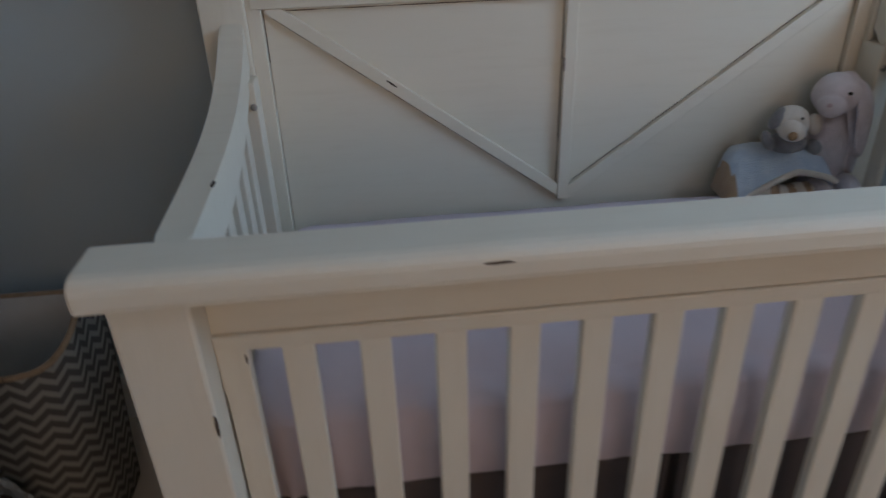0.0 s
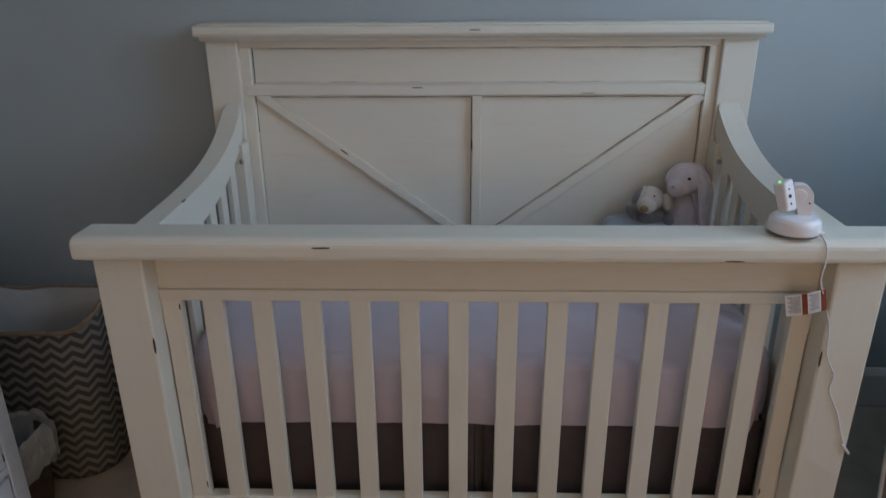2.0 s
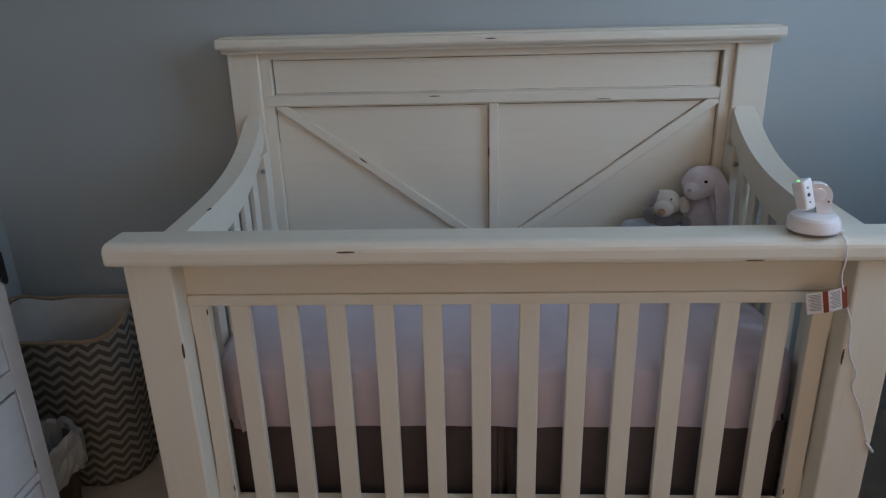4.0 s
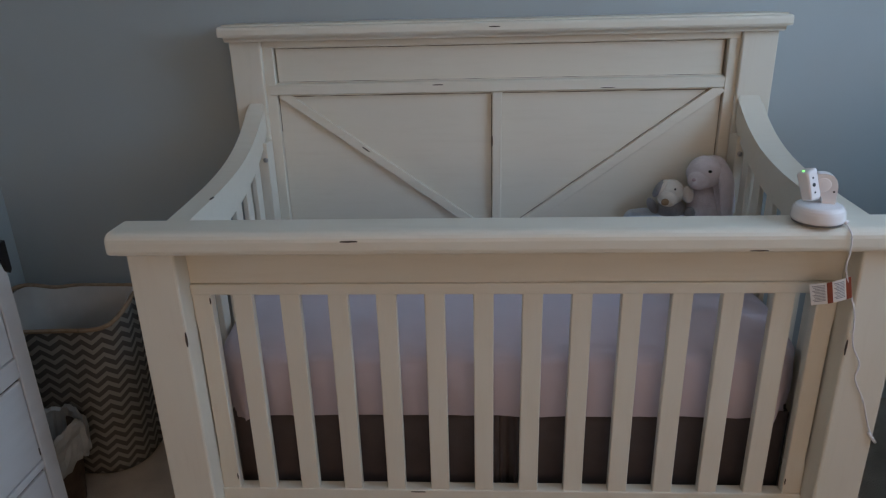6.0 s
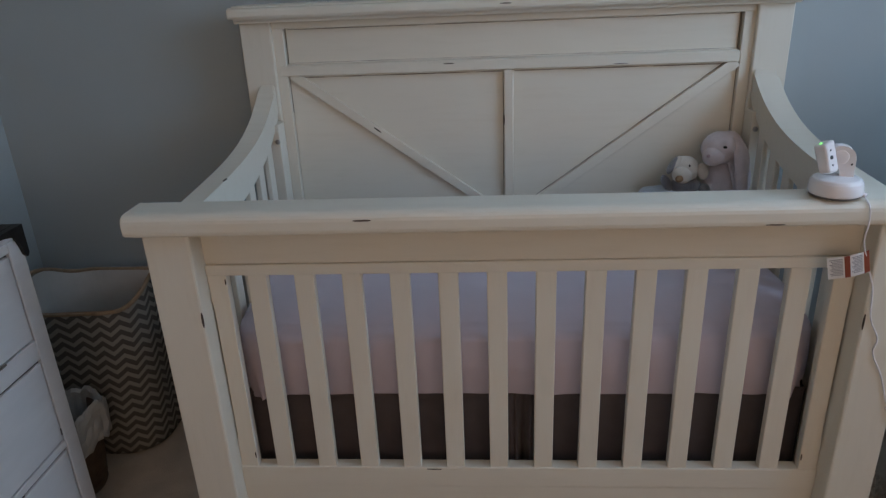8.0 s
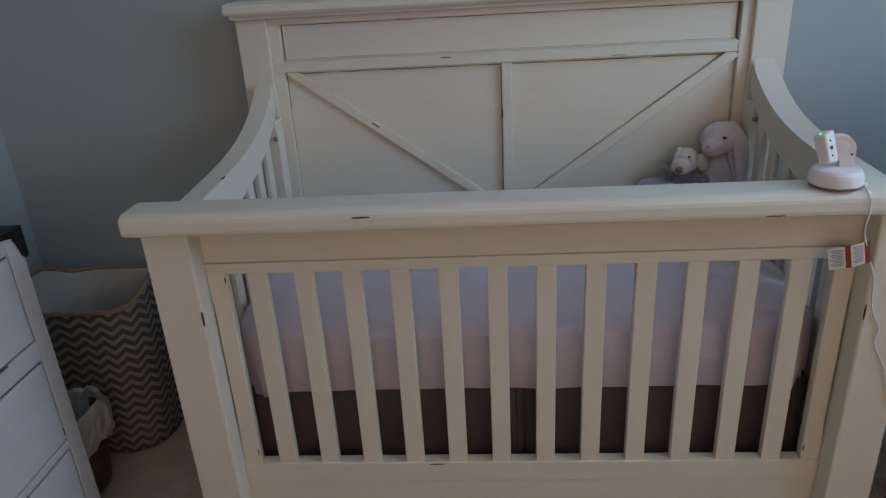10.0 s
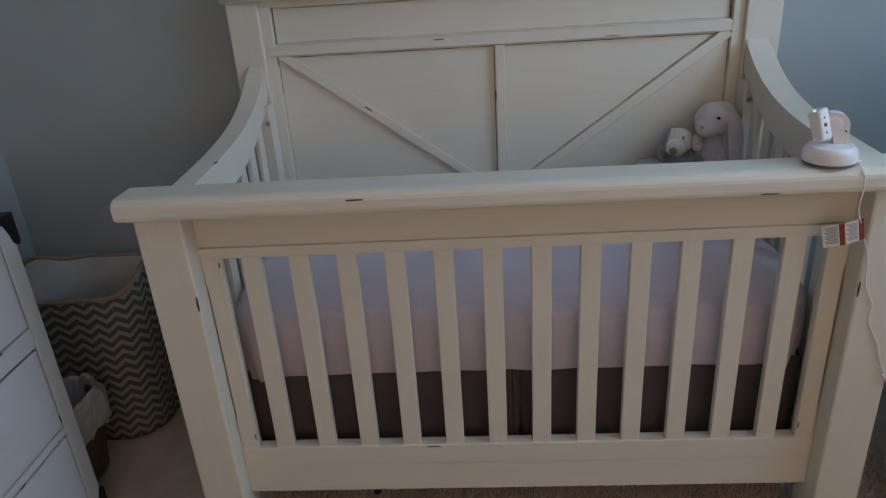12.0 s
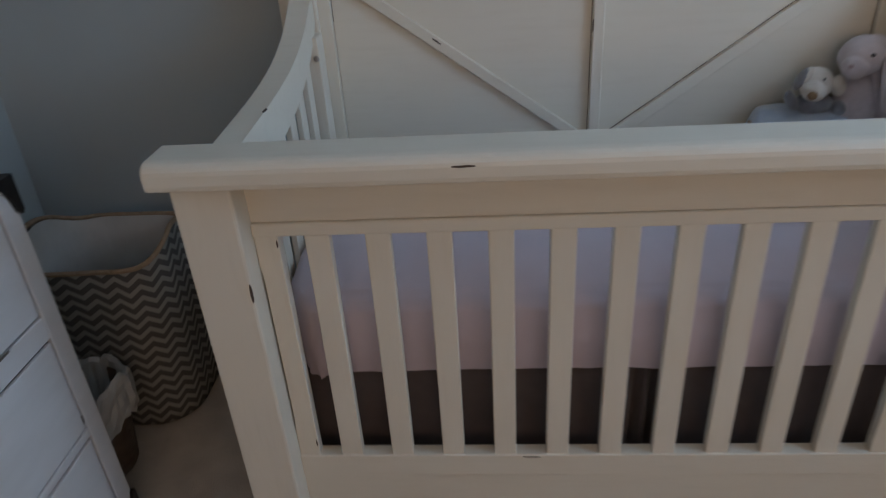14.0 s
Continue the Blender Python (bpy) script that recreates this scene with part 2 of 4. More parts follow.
def blob(bm, centre, radii, turn=(0, 0, 0), mat=0, seg=24, rough=0.0):
    """An ellipsoid added to bm, slightly uneven, with that material slot."""
    r = bmesh.ops.create_uvsphere(bm, u_segments=seg, v_segments=seg // 2, radius=1)
    rot = Euler([radians(a) for a in turn]).to_matrix()
    for v in r["verts"]:
        k = 1 + rough * noise.noise(v.co * 2.3 + Vector(centre) * 31)
        v.co = Vector(centre) + rot @ Vector((v.co.x * radii[0] * k, v.co.y * radii[1] * k, v.co.z * radii[2] * k))
    for f in {f for v in r["verts"] for f in v.link_faces}:
        f.material_index = mat
        f.smooth = True
    return bm


# ---- the room ----
def wall_with_opening(name, along, fixed0, fixed1, a0, a1, o0=None, o1=None, z0=0, z1=0):
    """A wall that runs along x or y, with a rectangular opening."""
    bm = bmesh.new()
    def piece(p0, p1, q0, q1):
        if along == "x":
            box(p0, p1, fixed0, fixed1, q0, q1, 0, bm=bm)
        else:
            box(fixed0, fixed1, p0, p1, q0, q1, 0, bm=bm)
    if o0 is None:
        piece(a0, a1, 0, Z_C)
    else:
        piece(a0, o0, 0, Z_C)
        piece(o1, a1, 0, Z_C)
        piece(o0, o1, 0, z0)
        piece(o0, o1, z1, Z_C)
    return solo(name, bm, WALL, "matt blue-grey painted plaster wall", "wall", kind="structure")


wall_with_opening("wall_north", "x", Y_B, Y_B + 0.12, X_L - 0.12, X_R + 0.12)
wall_with_opening("wall_west", "y", X_L - 0.12, X_L, Y_F, Y_B)
wall_with_opening("wall_east", "y", X_R, X_R + 0.14, Y_F, Y_B, WIN_R["y0"], WIN_R["y1"], WIN_R["z0"], WIN_R["z1"])
wall_with_opening("wall_south", "x", Y_F - 0.14, Y_F, X_L - 0.12, X_R + 0.14, WARM_OPENING["x0"], WARM_OPENING["x1"], WARM_OPENING["z0"], WARM_OPENING["z1"])
solo("ceiling", box(X_L - 0.12, X_R + 0.14, Y_F - 0.14, Y_B + 0.12, Z_C, Z_C + 0.1, 0), CEIL, "flat white painted ceiling", "ceiling", kind="structure")
solo("ground", box(-60, 60, -60, 60, -0.35, -0.25, 0), mottled("lawn", (0.05, 0.08, 0.03), (0.08, 0.11, 0.05), 3, 0.95), "plain green lawn outside the windows", "ground", kind="structure")


def carpet():
    bm = bmesh.new()
    bmesh.ops.create_grid(bm, x_segments=160, y_segments=150, size=0.5)
    w, d = X_R - X_L, Y_B - Y_F
    for v in bm.verts:
        v.co.x, v.co.y = X_L + (v.co.x + 0.5) * w, Y_F + (v.co.y + 0.5) * d
        v.co.z = 0.003 * noise.noise(Vector((v.co.x * 9, v.co.y * 9, 0))) + 0.002 * noise.noise(Vector((v.co.x * 40, v.co.y * 40, 3))) - 0.004
    return solo("floor", bm, CARPET, "beige-brown cut-pile carpet floor", "carpet", smooth=True, kind="structure")


carpet()


def baseboard(name, along, face, a0, a1, sign):
    """A painted board 14 cm high with a rounded top; face: where the wall's face is, sign: towards the room."""
    pr = [(0.002, 0.0), (0.016, 0.0), (0.016, 0.115), (0.012, 0.128), (0.006, 0.138), (0.002, 0.14)]
    pr = [(face + sign * p, z) for p, z in pr]
    bm = prism(pr, "x" if along == "x" else "y", a0, a1)
    return solo(name, bm, TRIM, "white painted wooden baseboard", "baseboard", kind="structure")


baseboard("baseboard", "x", Y_B, X_L + 0.017, X_R - 0.017, -1)
baseboard("baseboard", "y", X_L, Y_F, Y_B, 1)
baseboard("baseboard", "y", X_R, Y_F, Y_B, -1)


def window(name, along, a0, a1, z0, z1, f0, f1):
    """A framed window with a middle rail, in the opening between the wall's faces f0 and f1."""
    ob = thing(name, ((a0 + a1) / 2 if along == "x" else f0, (a0 + a1) / 2 if along == "y" else f0, z0), "unseen white framed sash window with a clear glass pane", "window", kind="structure")

    def bar(nm, p0, p1, q0, q1, g0, g1, mt):
        b = box(p0, p1, g0, g1, q0, q1, 0.002, 1) if along == "x" else box(g0, g1, p0, p1, q0, q1, 0.002, 1)
        return part(nm, b, mt, ob)
    mid = (f0 + f1) / 2
    for p0, p1, q0, q1 in ((a0, a0 + 0.05, z0, z1), (a1 - 0.05, a1, z0, z1), (a0 + 0.05, a1 - 0.05, z0, z0 + 0.05), (a0 + 0.05, a1 - 0.05, z1 - 0.05, z1), (a0 + 0.05, a1 - 0.05, (z0 + z1) / 2 - 0.02, (z0 + z1) / 2 + 0.02)):
        bar("window_frame", p0, p1, q0, q1, mid - 0.02, mid + 0.02, TRIM)
    for q0, q1 in ((z0 + 0.05, (z0 + z1) / 2 - 0.02), ((z0 + z1) / 2 + 0.02, z1 - 0.05)):
        bar("pane", a0 + 0.05, a1 - 0.05, q0, q1, mid - 0.003, mid + 0.003, GLASS).visible_shadow = False
    return ob


window("window_1", "y", WIN_R["y0"], WIN_R["y1"], WIN_R["z0"], WIN_R["z1"], X_R, X_R + 0.14)
# unseen window, added to hold the warm fill lamp
window("added_window", "x", WARM_OPENING["x0"], WARM_OPENING["x1"], WARM_OPENING["z0"], WARM_OPENING["z1"], Y_F - 0.14, Y_F)


# ---- the crib ----
CRIB_W = 0.75        # half width over the posts
POST_IN = 0.655      # inner face of the posts
PITCH = 0.100        # of the front slats


def arm_top(y):
    """Height of the swept side rail's top between the front rail and the headboard."""
    t = max(0.0, min(1.0, y / 0.69))
    return 0.885 + 0.03 * t + 0.125 * t ** 4.5


def arm_low(y):
    t = max(0.0, min(1.0, y / 0.69))
    return 0.800 + 0.012 * t + 0.150 * t ** 3.5


def crib():
    c = thing("crib", (0, 0.33, 0), "cream painted wooden baby crib with worn chipped edges", "crib")

    def glaze(a, b, y, wide, gaps=0.30):
        """Dark antique glaze left in a joint from a to b: an uneven line, thin in places."""
        a, b = Vector((a[0], 0, a[-1])), Vector((b[0], 0, b[-1]))
        d = b - a
        k = max(6, int(d.length / 0.008))
        up = Vector((-d.z, 0, d.x)).normalized()
        bm = bmesh.new()
        last = None
        for i in range(k + 1):
            p = a + d * i / k
            w = wide * 0.36 * max(0, min(1, 1.0 + 1.3 * (noise.noise(p * 17 + Vector((wide * 900, 3, 8))) + 0.15 - gaps) + 0.5 * noise.noise(p * 90)))
            w = max(w, 0.0002)
            ring = [bm.verts.new((p.x + up.x * q, y - e, p.z + up.z * q)) for q, e in ((-w, 0.0), (w, 0.0), (w * 0.8, 0.0004), (-w * 0.8, 0.0004))]
            if last:
                for j in range(4):
                    bm.faces.new((last[j], last[(j + 1) % 4], ring[(j + 1) % 4], ring[j]))
            last = ring
        part("glaze_line", bm, GLAZE, c, "dark antique glaze in a joint")
    # posts
    for sx in (-1, 1):
        xa, xb = sorted((sx * POST_IN, sx * CRIB_W))
        p = part("front_post", box(xa, xb, -0.052, 0.045, 0.0, 0.868, 0.005), CREAM_UP, c)
        part("bolt_cover", lathe([(0.0005, 0), (0.013, 0), (0.013, 0.003), (0.009, 0.005), (0.0005, 0.005)], pose(sx * 0.705, -0.052, 0.105, 90)), IRON, p, "round black bolt cover")
        xa, xb = (-CRIB_W, -0.662) if sx < 0 else (0.656, CRIB_W)
        part("back_post", box(xa, xb, 0.685, 0.765, 0.0, 1.206, 0.004), CREAM_UP, c)
    # front rail with its moulded cap
    cap = [(-0.074, 0.866), (-0.079, 0.869), (-0.081, 0.876), (-0.081, 0.892), (-0.0795, 0.8985), (-0.0755, 0.9040), (-0.069, 0.9080), (-0.060, 0.910), (0.005, 0.910), (0.010, 0.907), (0.012, 0.900), (0.012, 0.872), (0.008, 0.866)]
    part("top_rail", prism(cap, "x", -0.772, 0.772, 0.005), CREAM, c)
    part("cap_moulding", box(-0.760, 0.760, -0.0635, 0.006, 0.8600, 0.8662, 0.0018, 2), CREAM, c)
    part("rail_face", box(-POST_IN - 0.0005, POST_IN + 0.0005, 0.003, 0.024, 0.7735, 0.868, 0.001, 1), CREAM, c)
    part("rail_strip", box(-POST_IN - 0.0005, POST_IN + 0.0005, -0.003, 0.026, 0.749, 0.773, 0.0025, 2), CREAM, c)
    for i in range(12):
        x = (i - 5.5) * PITCH
        part("slat", box(x - 0.021, x + 0.021, 0.0, 0.02, 0.25, 0.752, 0.0025, 2), CREAM_UP, c)
    for sx in (-1, 1):
        prof = [(0.614, 0.25), (0.6548, 0.25), (0.6548, 0.325), (0.6485, 0.345), (0.6485, 0.665), (0.6548, 0.690), (0.6548, 0.752), (0.614, 0.752)]
        part("front_stile", prism([(sx * x, z) for x, z in prof], "y", -0.001, 0.022, 0.0025), CREAM_UP, c)
    part("bottom_rail", box(-POST_IN - 0.0005, POST_IN + 0.0005, -0.004, 0.026, 0.204, 0.258, 0.0025, 2), CREAM, c)
    part("apron", box(-POST_IN - 0.0005, POST_IN + 0.0005, -0.0015, 0.022, 0.124, 0.2045, 0.002, 2), CREAM, c)
    # headboard
    part("headboard_back", box(-0.661, 0.655, 0.736, 0.748, 0.25, 1.206, 0.001, 1), CREAM, c)
    part("upper_panel", box(-0.629, 0.620, 0.716, 0.735, 1.070, 1.205, 0.002, 1), CREAM, c)
    part("lower_panel", box(-0.6320, 0.6258, 0.715, 0.735, 0.26, 1.066, 0.002, 1), CREAM, c)
    for sx in (-1, 1):
        xa, xb = (-0.663, -0.6325) if sx < 0 else (0.6263, 0.657)
        part("panel_stile", box(xa, xb, 0.700, 0.733, 0.30, 1.204, 0.003, 2), CREAM_UP, c)
    part("mid_rail", prism([(0.7145, 1.056), (0.6985, 1.056), (0.6960, 1.0585), (0.6960, 1.083), (0.6990, 1.086), (0.7145, 1.089)], "x", -0.652, 0.624, 0.001), CREAM, c)
    part("upper_rail", box(-0.661, 0.655, 0.697, 0.7145, 1.186, 1.2055, 0.003, 2), CREAM, c)
    part("batten", box(-0.017, 0.010, 0.699, 0.7145, 0.60, 1.0555, 0.003, 2), CREAM_UP, c)
    for sx in (-1, 1):
        a, b = Vector((sx * 0.612, 0, 1.053 + 0.003 * -sx)), Vector((sx * 0.004, 0, 0.613 + 0.003 * -sx))
        d = (b - a).normalized()
        nrm = Vector((d.z, 0, -d.x)) * (0.0146 if sx > 0 else 0.0128)
        a, b = (q + Vector((0, 0, -0.0005 if sx > 0 else -0.0025)) for q in (a, b))
        pts = [(q.x, q.z) for q in (a + nrm - d * 0.012, b + nrm, b - nrm, a - nrm - d * 0.012)]
        side = Vector((0, 0, 0.0192 if sx > 0 else -0.0185))
        glaze(a + side - d * 0.002, b + side - d * 0.016, 0.7150, 0.0030 if sx > 0 else 0.0036)
        part("diagonal_brace", prism([(p[0], p[1]) for p in pts], "y", 0.7015, 0.7145, 0.002), CREAM, c)
    part("crown", prism([(0.785, 1.220), (0.785, 1.243), (0.780, 1.248), (0.652, 1.248), (0.643, 1.244), (0.641, 1.238), (0.641, 1.226), (0.644, 1.220)], "x", -0.765, 0.765, 0.004), CREAM, c)
    part("crown_fillet", box(-0.755, 0.755, 0.657, 0.778, 1.2475, 1.2520, 0.0018, 2), CREAM, c)
    part("crown_moulding", prism([(0.78, 1.206), (0.78, 1.221), (0.655, 1.221), (0.658, 1.216), (0.664, 1.211), (0.666, 1.206)], "x", -0.755, 0.755, 0.002), CREAM, c)
    # sides: swept rail, slats, stiles, low rail
    for sx in (-1, 1):
        ys = [0.044 + 0.641 * k / 26 for k in range(27)]
        prof = [(y, arm_top(y)) for y in ys] + [(y, arm_low(y)) for y in reversed(ys)]
        xa, xb = (-0.715, -0.667) if sx < 0 else (0.660, 0.723)
        part("side_rail", prism(prof, "x", xa, xb, 0.008), CREAM, c)
        xa, xb = (-0.687, -0.673) if sx < 0 else (0.661, 0.675)
        for k in range(6):
            y = 0.10 + 0.09 * k
            part("side_slat", box(xa, xb, y, y + 0.042, 0.25, arm_low(y + 0.042) + 0.008, 0.002, 1), CREAM_UP, c)
        xa, xb = (-0.692, -0.656) if sx < 0 else (0.652, 0.690)
        part("side_stile", box(xa, xb, 0.625, 0.684, 0.12, arm_low(0.618) + 0.02, 0.002, 1), CREAM_UP, c)
        part("side_stile", box(xa, xb, 0.046, 0.085, 0.12, arm_low(0.03) + 0.01, 0.002, 1), CREAM_UP, c)
        part("side_low_rail", box(xa, xb, 0.046, 0.684, 0.124, 0.258, 0.003, 2), CREAM, c)
        part("bolt", lathe([(0.0005, 0), (0.007, 0), (0.007, 0.003), (0.004, 0.0045), (0.0005, 0.0045)], pose(sx * 0.663, 0.625, 0.885, 90), 14), STEEL, c, "small steel bolt")
    part("mattress_support", box(-0.64, 0.64, 0.095, 0.70, 0.412, 0.427, 0.002, 1), IRON, c)
    part("glide", lathe([(0.0005, 0), (0.009, 0.001), (0.010, 0.006), (0.010, 0.017), (0.0005, 0.018)], pose(-0.347, 0.008, 0.107), 16), IRON, c, "small dark knob under the apron")
    # dark glaze in the joints
    glaze((-0.628, 1.0500), (-0.020, 1.0500), 0.7150, 0.0034)
    glaze((0.014, 1.0500), (0.622, 1.0500), 0.7150, 0.0034)
    glaze((-0.0185, 1.045), (-0.0185, 0.63), 0.7150, 0.0028, 0.1)
    glaze((-0.6308, 1.184), (-0.6308, 1.092), 0.7330, 0.0042, 0.0)
    glaze((0.6232, 1.184), (0.6232, 1.092), 0.7330, 0.0048, 0.0)
    glaze((-0.6310, 1.045), (-0.6310, 0.95), 0.7150, 0.0030, 0.2)
    glaze((0.6250, 1.045), (0.6250, 0.66), 0.7150, 0.0022, 0.4)
    glaze((-0.625, 1.1828), (0.617, 1.1828), 0.7160, 0.0026, 0.35)
    glaze((-0.648, 1.0912), (0.617, 1.0912), 0.7160, 0.0018, 0.55)
    glaze((-0.653, 0.2052), (0.653, 0.2052), -0.0015, 0.0012, 0.5)
    # dark strip behind each stile, coloured as the shade inside the slot
    for sx in (-1, 1):
        xa, xb = sorted((sx * 0.640, sx * 0.6545))
        part("slot_shade", box(xa, xb, 0.0225, 0.030, 0.30, 0.71, 0.001, 1), CHIP_AND_SLOT, c, "dark strip painting the shade in the slot beside the post")
    # chips in the paint
    def chip(x, y, z, length, high, along="x", slope=0.0):
        bm = bmesh.new()
        k = 9
        top, low = [], []
        for i in range(k):
            u = (i / (k - 1) - 0.5) * length
            w = high * 0.5 * math.sin(math.pi * (i + 0.6) / (k + 0.2)) ** 0.5
            j = 0.25 * high * noise.noise(Vector((x * 50 + i, z * 40, 1)))
            for lst, sg in ((top, 1), (low, -1)):
                lst.append((u, sg * w + j))
        ring = top + low[::-1]
        m = pose(x, y, z, 90, 0, 0) if along in ("x", "z") else pose(x, y, z)
        r = pose(0, 0, 0, 0, 0, 90 if along == "z" else slope)
        a = [bm.verts.new(m @ r @ Vector((p, q, 0.0))) for p, q in ring]
        b = [bm.verts.new(m @ r @ Vector((p, q, 0.0007))) for p, q in ring]
        bm.faces.new(b)
        bm.faces.new(a[::-1])
        for i in range(len(ring)):
            bm.faces.new((a[i], a[(i + 1) % len(ring)], b[(i + 1) % len(ring)], b[i]))
        part("paint_chip", bm, CHIP_AND_SLOT, c, "dark bare wood where paint has chipped")
    chip(-0.302, -0.0805, 0.8935, 0.034, 0.0036)
    chip(0.452, -0.0800, 0.8705, 0.034, 0.0025)
    chip(-0.012, 0.641, 1.234, 0.030, 0.003)
    chip(-0.170, 0.6960, 1.078, 0.030, 0.003)
    chip(0.305, 0.6960, 1.062, 0.040, 0.002)
    chip(-0.386, 0.7015, 0.895, 0.026, 0.004, slope=-36)
    chip(-0.0165, 0.699, 0.915, 0.03, 0.003, "z")
    chip(-0.20, -0.004, 0.2535, 0.034, 0.003)
    chip(-0.657, -0.052, 0.672, 0.034, 0.005, "z")
    chip(0.658, -0.052, 0.655, 0.034, 0.004, "z")
    chip(-0.617, -0.001, 0.735, 0.014, 0.003, "z")
    chip(0.617, -0.001, 0.29, 0.016, 0.003, "z")
    chip(-0.617, -0.001, 0.29, 0.016, 0.003, "z")
    chip(-0.667, 0.209, arm_top(0.209) + 0.0005, 0.006, 0.024, "top")
    return c


crib()


# ---- bedding ----
def mattress():
    """A crib mattress in a fitted sheet, with rounded edges and gathers at the corners."""
    bm = bmesh.new()
    x0, x1, y0, y1, z0 = -0.664, 0.657, 0.072, 0.694, 0.407
    r = 0.035
    # cross-section wraps over the top from hem to hem
    rings = []
    prof = [(0, 0), (0, 0.03), (0, 0.05), (0, 0.075), (0, 0.090)] + [(r - r * math.cos(a), 0.184 - r + r * math.sin(a)) for a in [math.pi / 2 * k / 6 for k in range(1, 7)]]
    loop = []
    for px, py, sx, sy, a0, cr in ((x1, y1, -1, -1, 0, 0.08), (x0, y1, 1, -1, 90, 0.08), (x0, y0, 1, 1, 180, 0.072), (x1, y0, -1, 1, 270, 0.085)):
        cx, cy = px + sx * cr, py + sy * cr
        for k in range(9):
            a = radians(a0 + 90 * k / 8)
            loop.append((cx + cr * math.cos(a), cy + cr * math.sin(a), math.cos(a), math.sin(a)))
    dense = []
    for i in range(len(loop)):
        p, q = loop[i], loop[(i + 1) % len(loop)]
        steps = max(1, int(math.hypot(q[0] - p[0], q[1] - p[1]) / 0.005))
        for k in range(steps):
            t = k / steps
            dense.append(tuple(p[j] * (1 - t) + q[j] * t for j in range(4)))
    def sag(y):
        """The filling gives way towards the front edge."""
        k = max(0, min(1, (y - y0) / 0.17))
        return 0.026 * (1 - k * k * (3 - 2 * k))
    for inn, h in prof:
        ring = []
        for x, y, nx_, ny_ in dense:
            low = 1 - min(1, h / 0.12)
            # folds fan out from the point where the corner's elastic pulls the cloth
            wr = 0.005 * noise.noise(Vector((x * 11, y * 11, h * 8))) + 0.0015 * noise.noise(Vector((x * 38, y * 38, h * 22)))
            droop = 0.0
            for px, reach in ((-0.612, 0.060), (0.610, 0.045)):
                d = abs(x - px) + max(0, y - y0) * 0.8
                if d < 2 * reach and y < 0.25:
                    fan = math.atan2(x - px + (y - y0) * (1 if px > 0 else -1), h + 0.030)
                    fade = max(0, 1 - d / (2 * reach)) ** 0.5 * max(0, 1 - h / 0.13) ** 0.7
                    wr += 0.006 * fade * math.sin(fan * 8 + 0.6)
                    droop += 0.016 * math.exp(-(d / 0.030) ** 2)
            bulge = 0.010 * math.sin(math.pi * min(1, h / 0.159))
            off = -inn + wr + bulge * 0.6
            z = z0 + h + (0.005 * noise.noise(Vector((x * 6, y * 6, 7))) - droop) * low
            ring.append(bm.verts.new((x + nx_ * off, y + ny_ * off, z - sag(y + ny_ * off) * max(0, (h - 0.04) / 0.13))))
        rings.append(ring)
    k = len(dense)
    for a, b in zip(rings, rings[1:]):
        for i in range(k):
            bm.faces.new((a[i], a[(i + 1) % k], b[(i + 1) % k], b[i]))
    # the top: shrink the last ring towards the middle
    last = rings[-1]
    mid = Vector(((x0 + x1) / 2, (y0 + y1) / 2, 0))
    for f in [0.985, 0.96, 0.93, 0.9, 0.86, 0.82, 0.78, 0.73, 0.68, 0.62, 0.55, 0.45, 0.3, 0.15]:
        ring = []
        for i, v in enumerate(rings[-1]):
            o = last[i].co
            x, y = mid.x + (o.x - mid.x) * f, mid.y + (o.y - mid.y) * f
            ring.append(bm.verts.new((x, y, z0 + 0.184 - sag(y) + 0.010 * max(0, min(1, (y - 0.42) / 0.2)) + 0.014 * min(1, 1.0 - max(0, (f - 0.55) / 0.45) ** 2) + 0.0035 * noise.noise(Vector((x * 5, y * 9, 2))) + 0.0035 * math.sin(y * 75 + 9 * x + 2 * noise.noise(Vector((x * 6, y * 3, 0)))) * max(0, min(1, (x - 0.38) / 0.15)) * max(0, min(1, (0.66 - x) / 0.05)))))
        for i in range(k):
            bm.faces.new((rings[-1][i], rings[-1][(i + 1) % k], ring[(i + 1) % k], ring[i]))
        rings.append(ring)
    bm.faces.new(rings[-1])
    t = thing("mattress", (0, 0.364, z0), "crib mattress in a pale pink fitted sheet gathered at the corners", "mattress")
    part("core", box(x0 + 0.03, x1 - 0.03, y0 + 0.06, y1 - 0.03, 0.4275, 0.545, 0.02, 3), LINER, t, "white mattress core")
    part("fitted_sheet", bm, SHEET, t, smooth=True)
    return t


mattress()


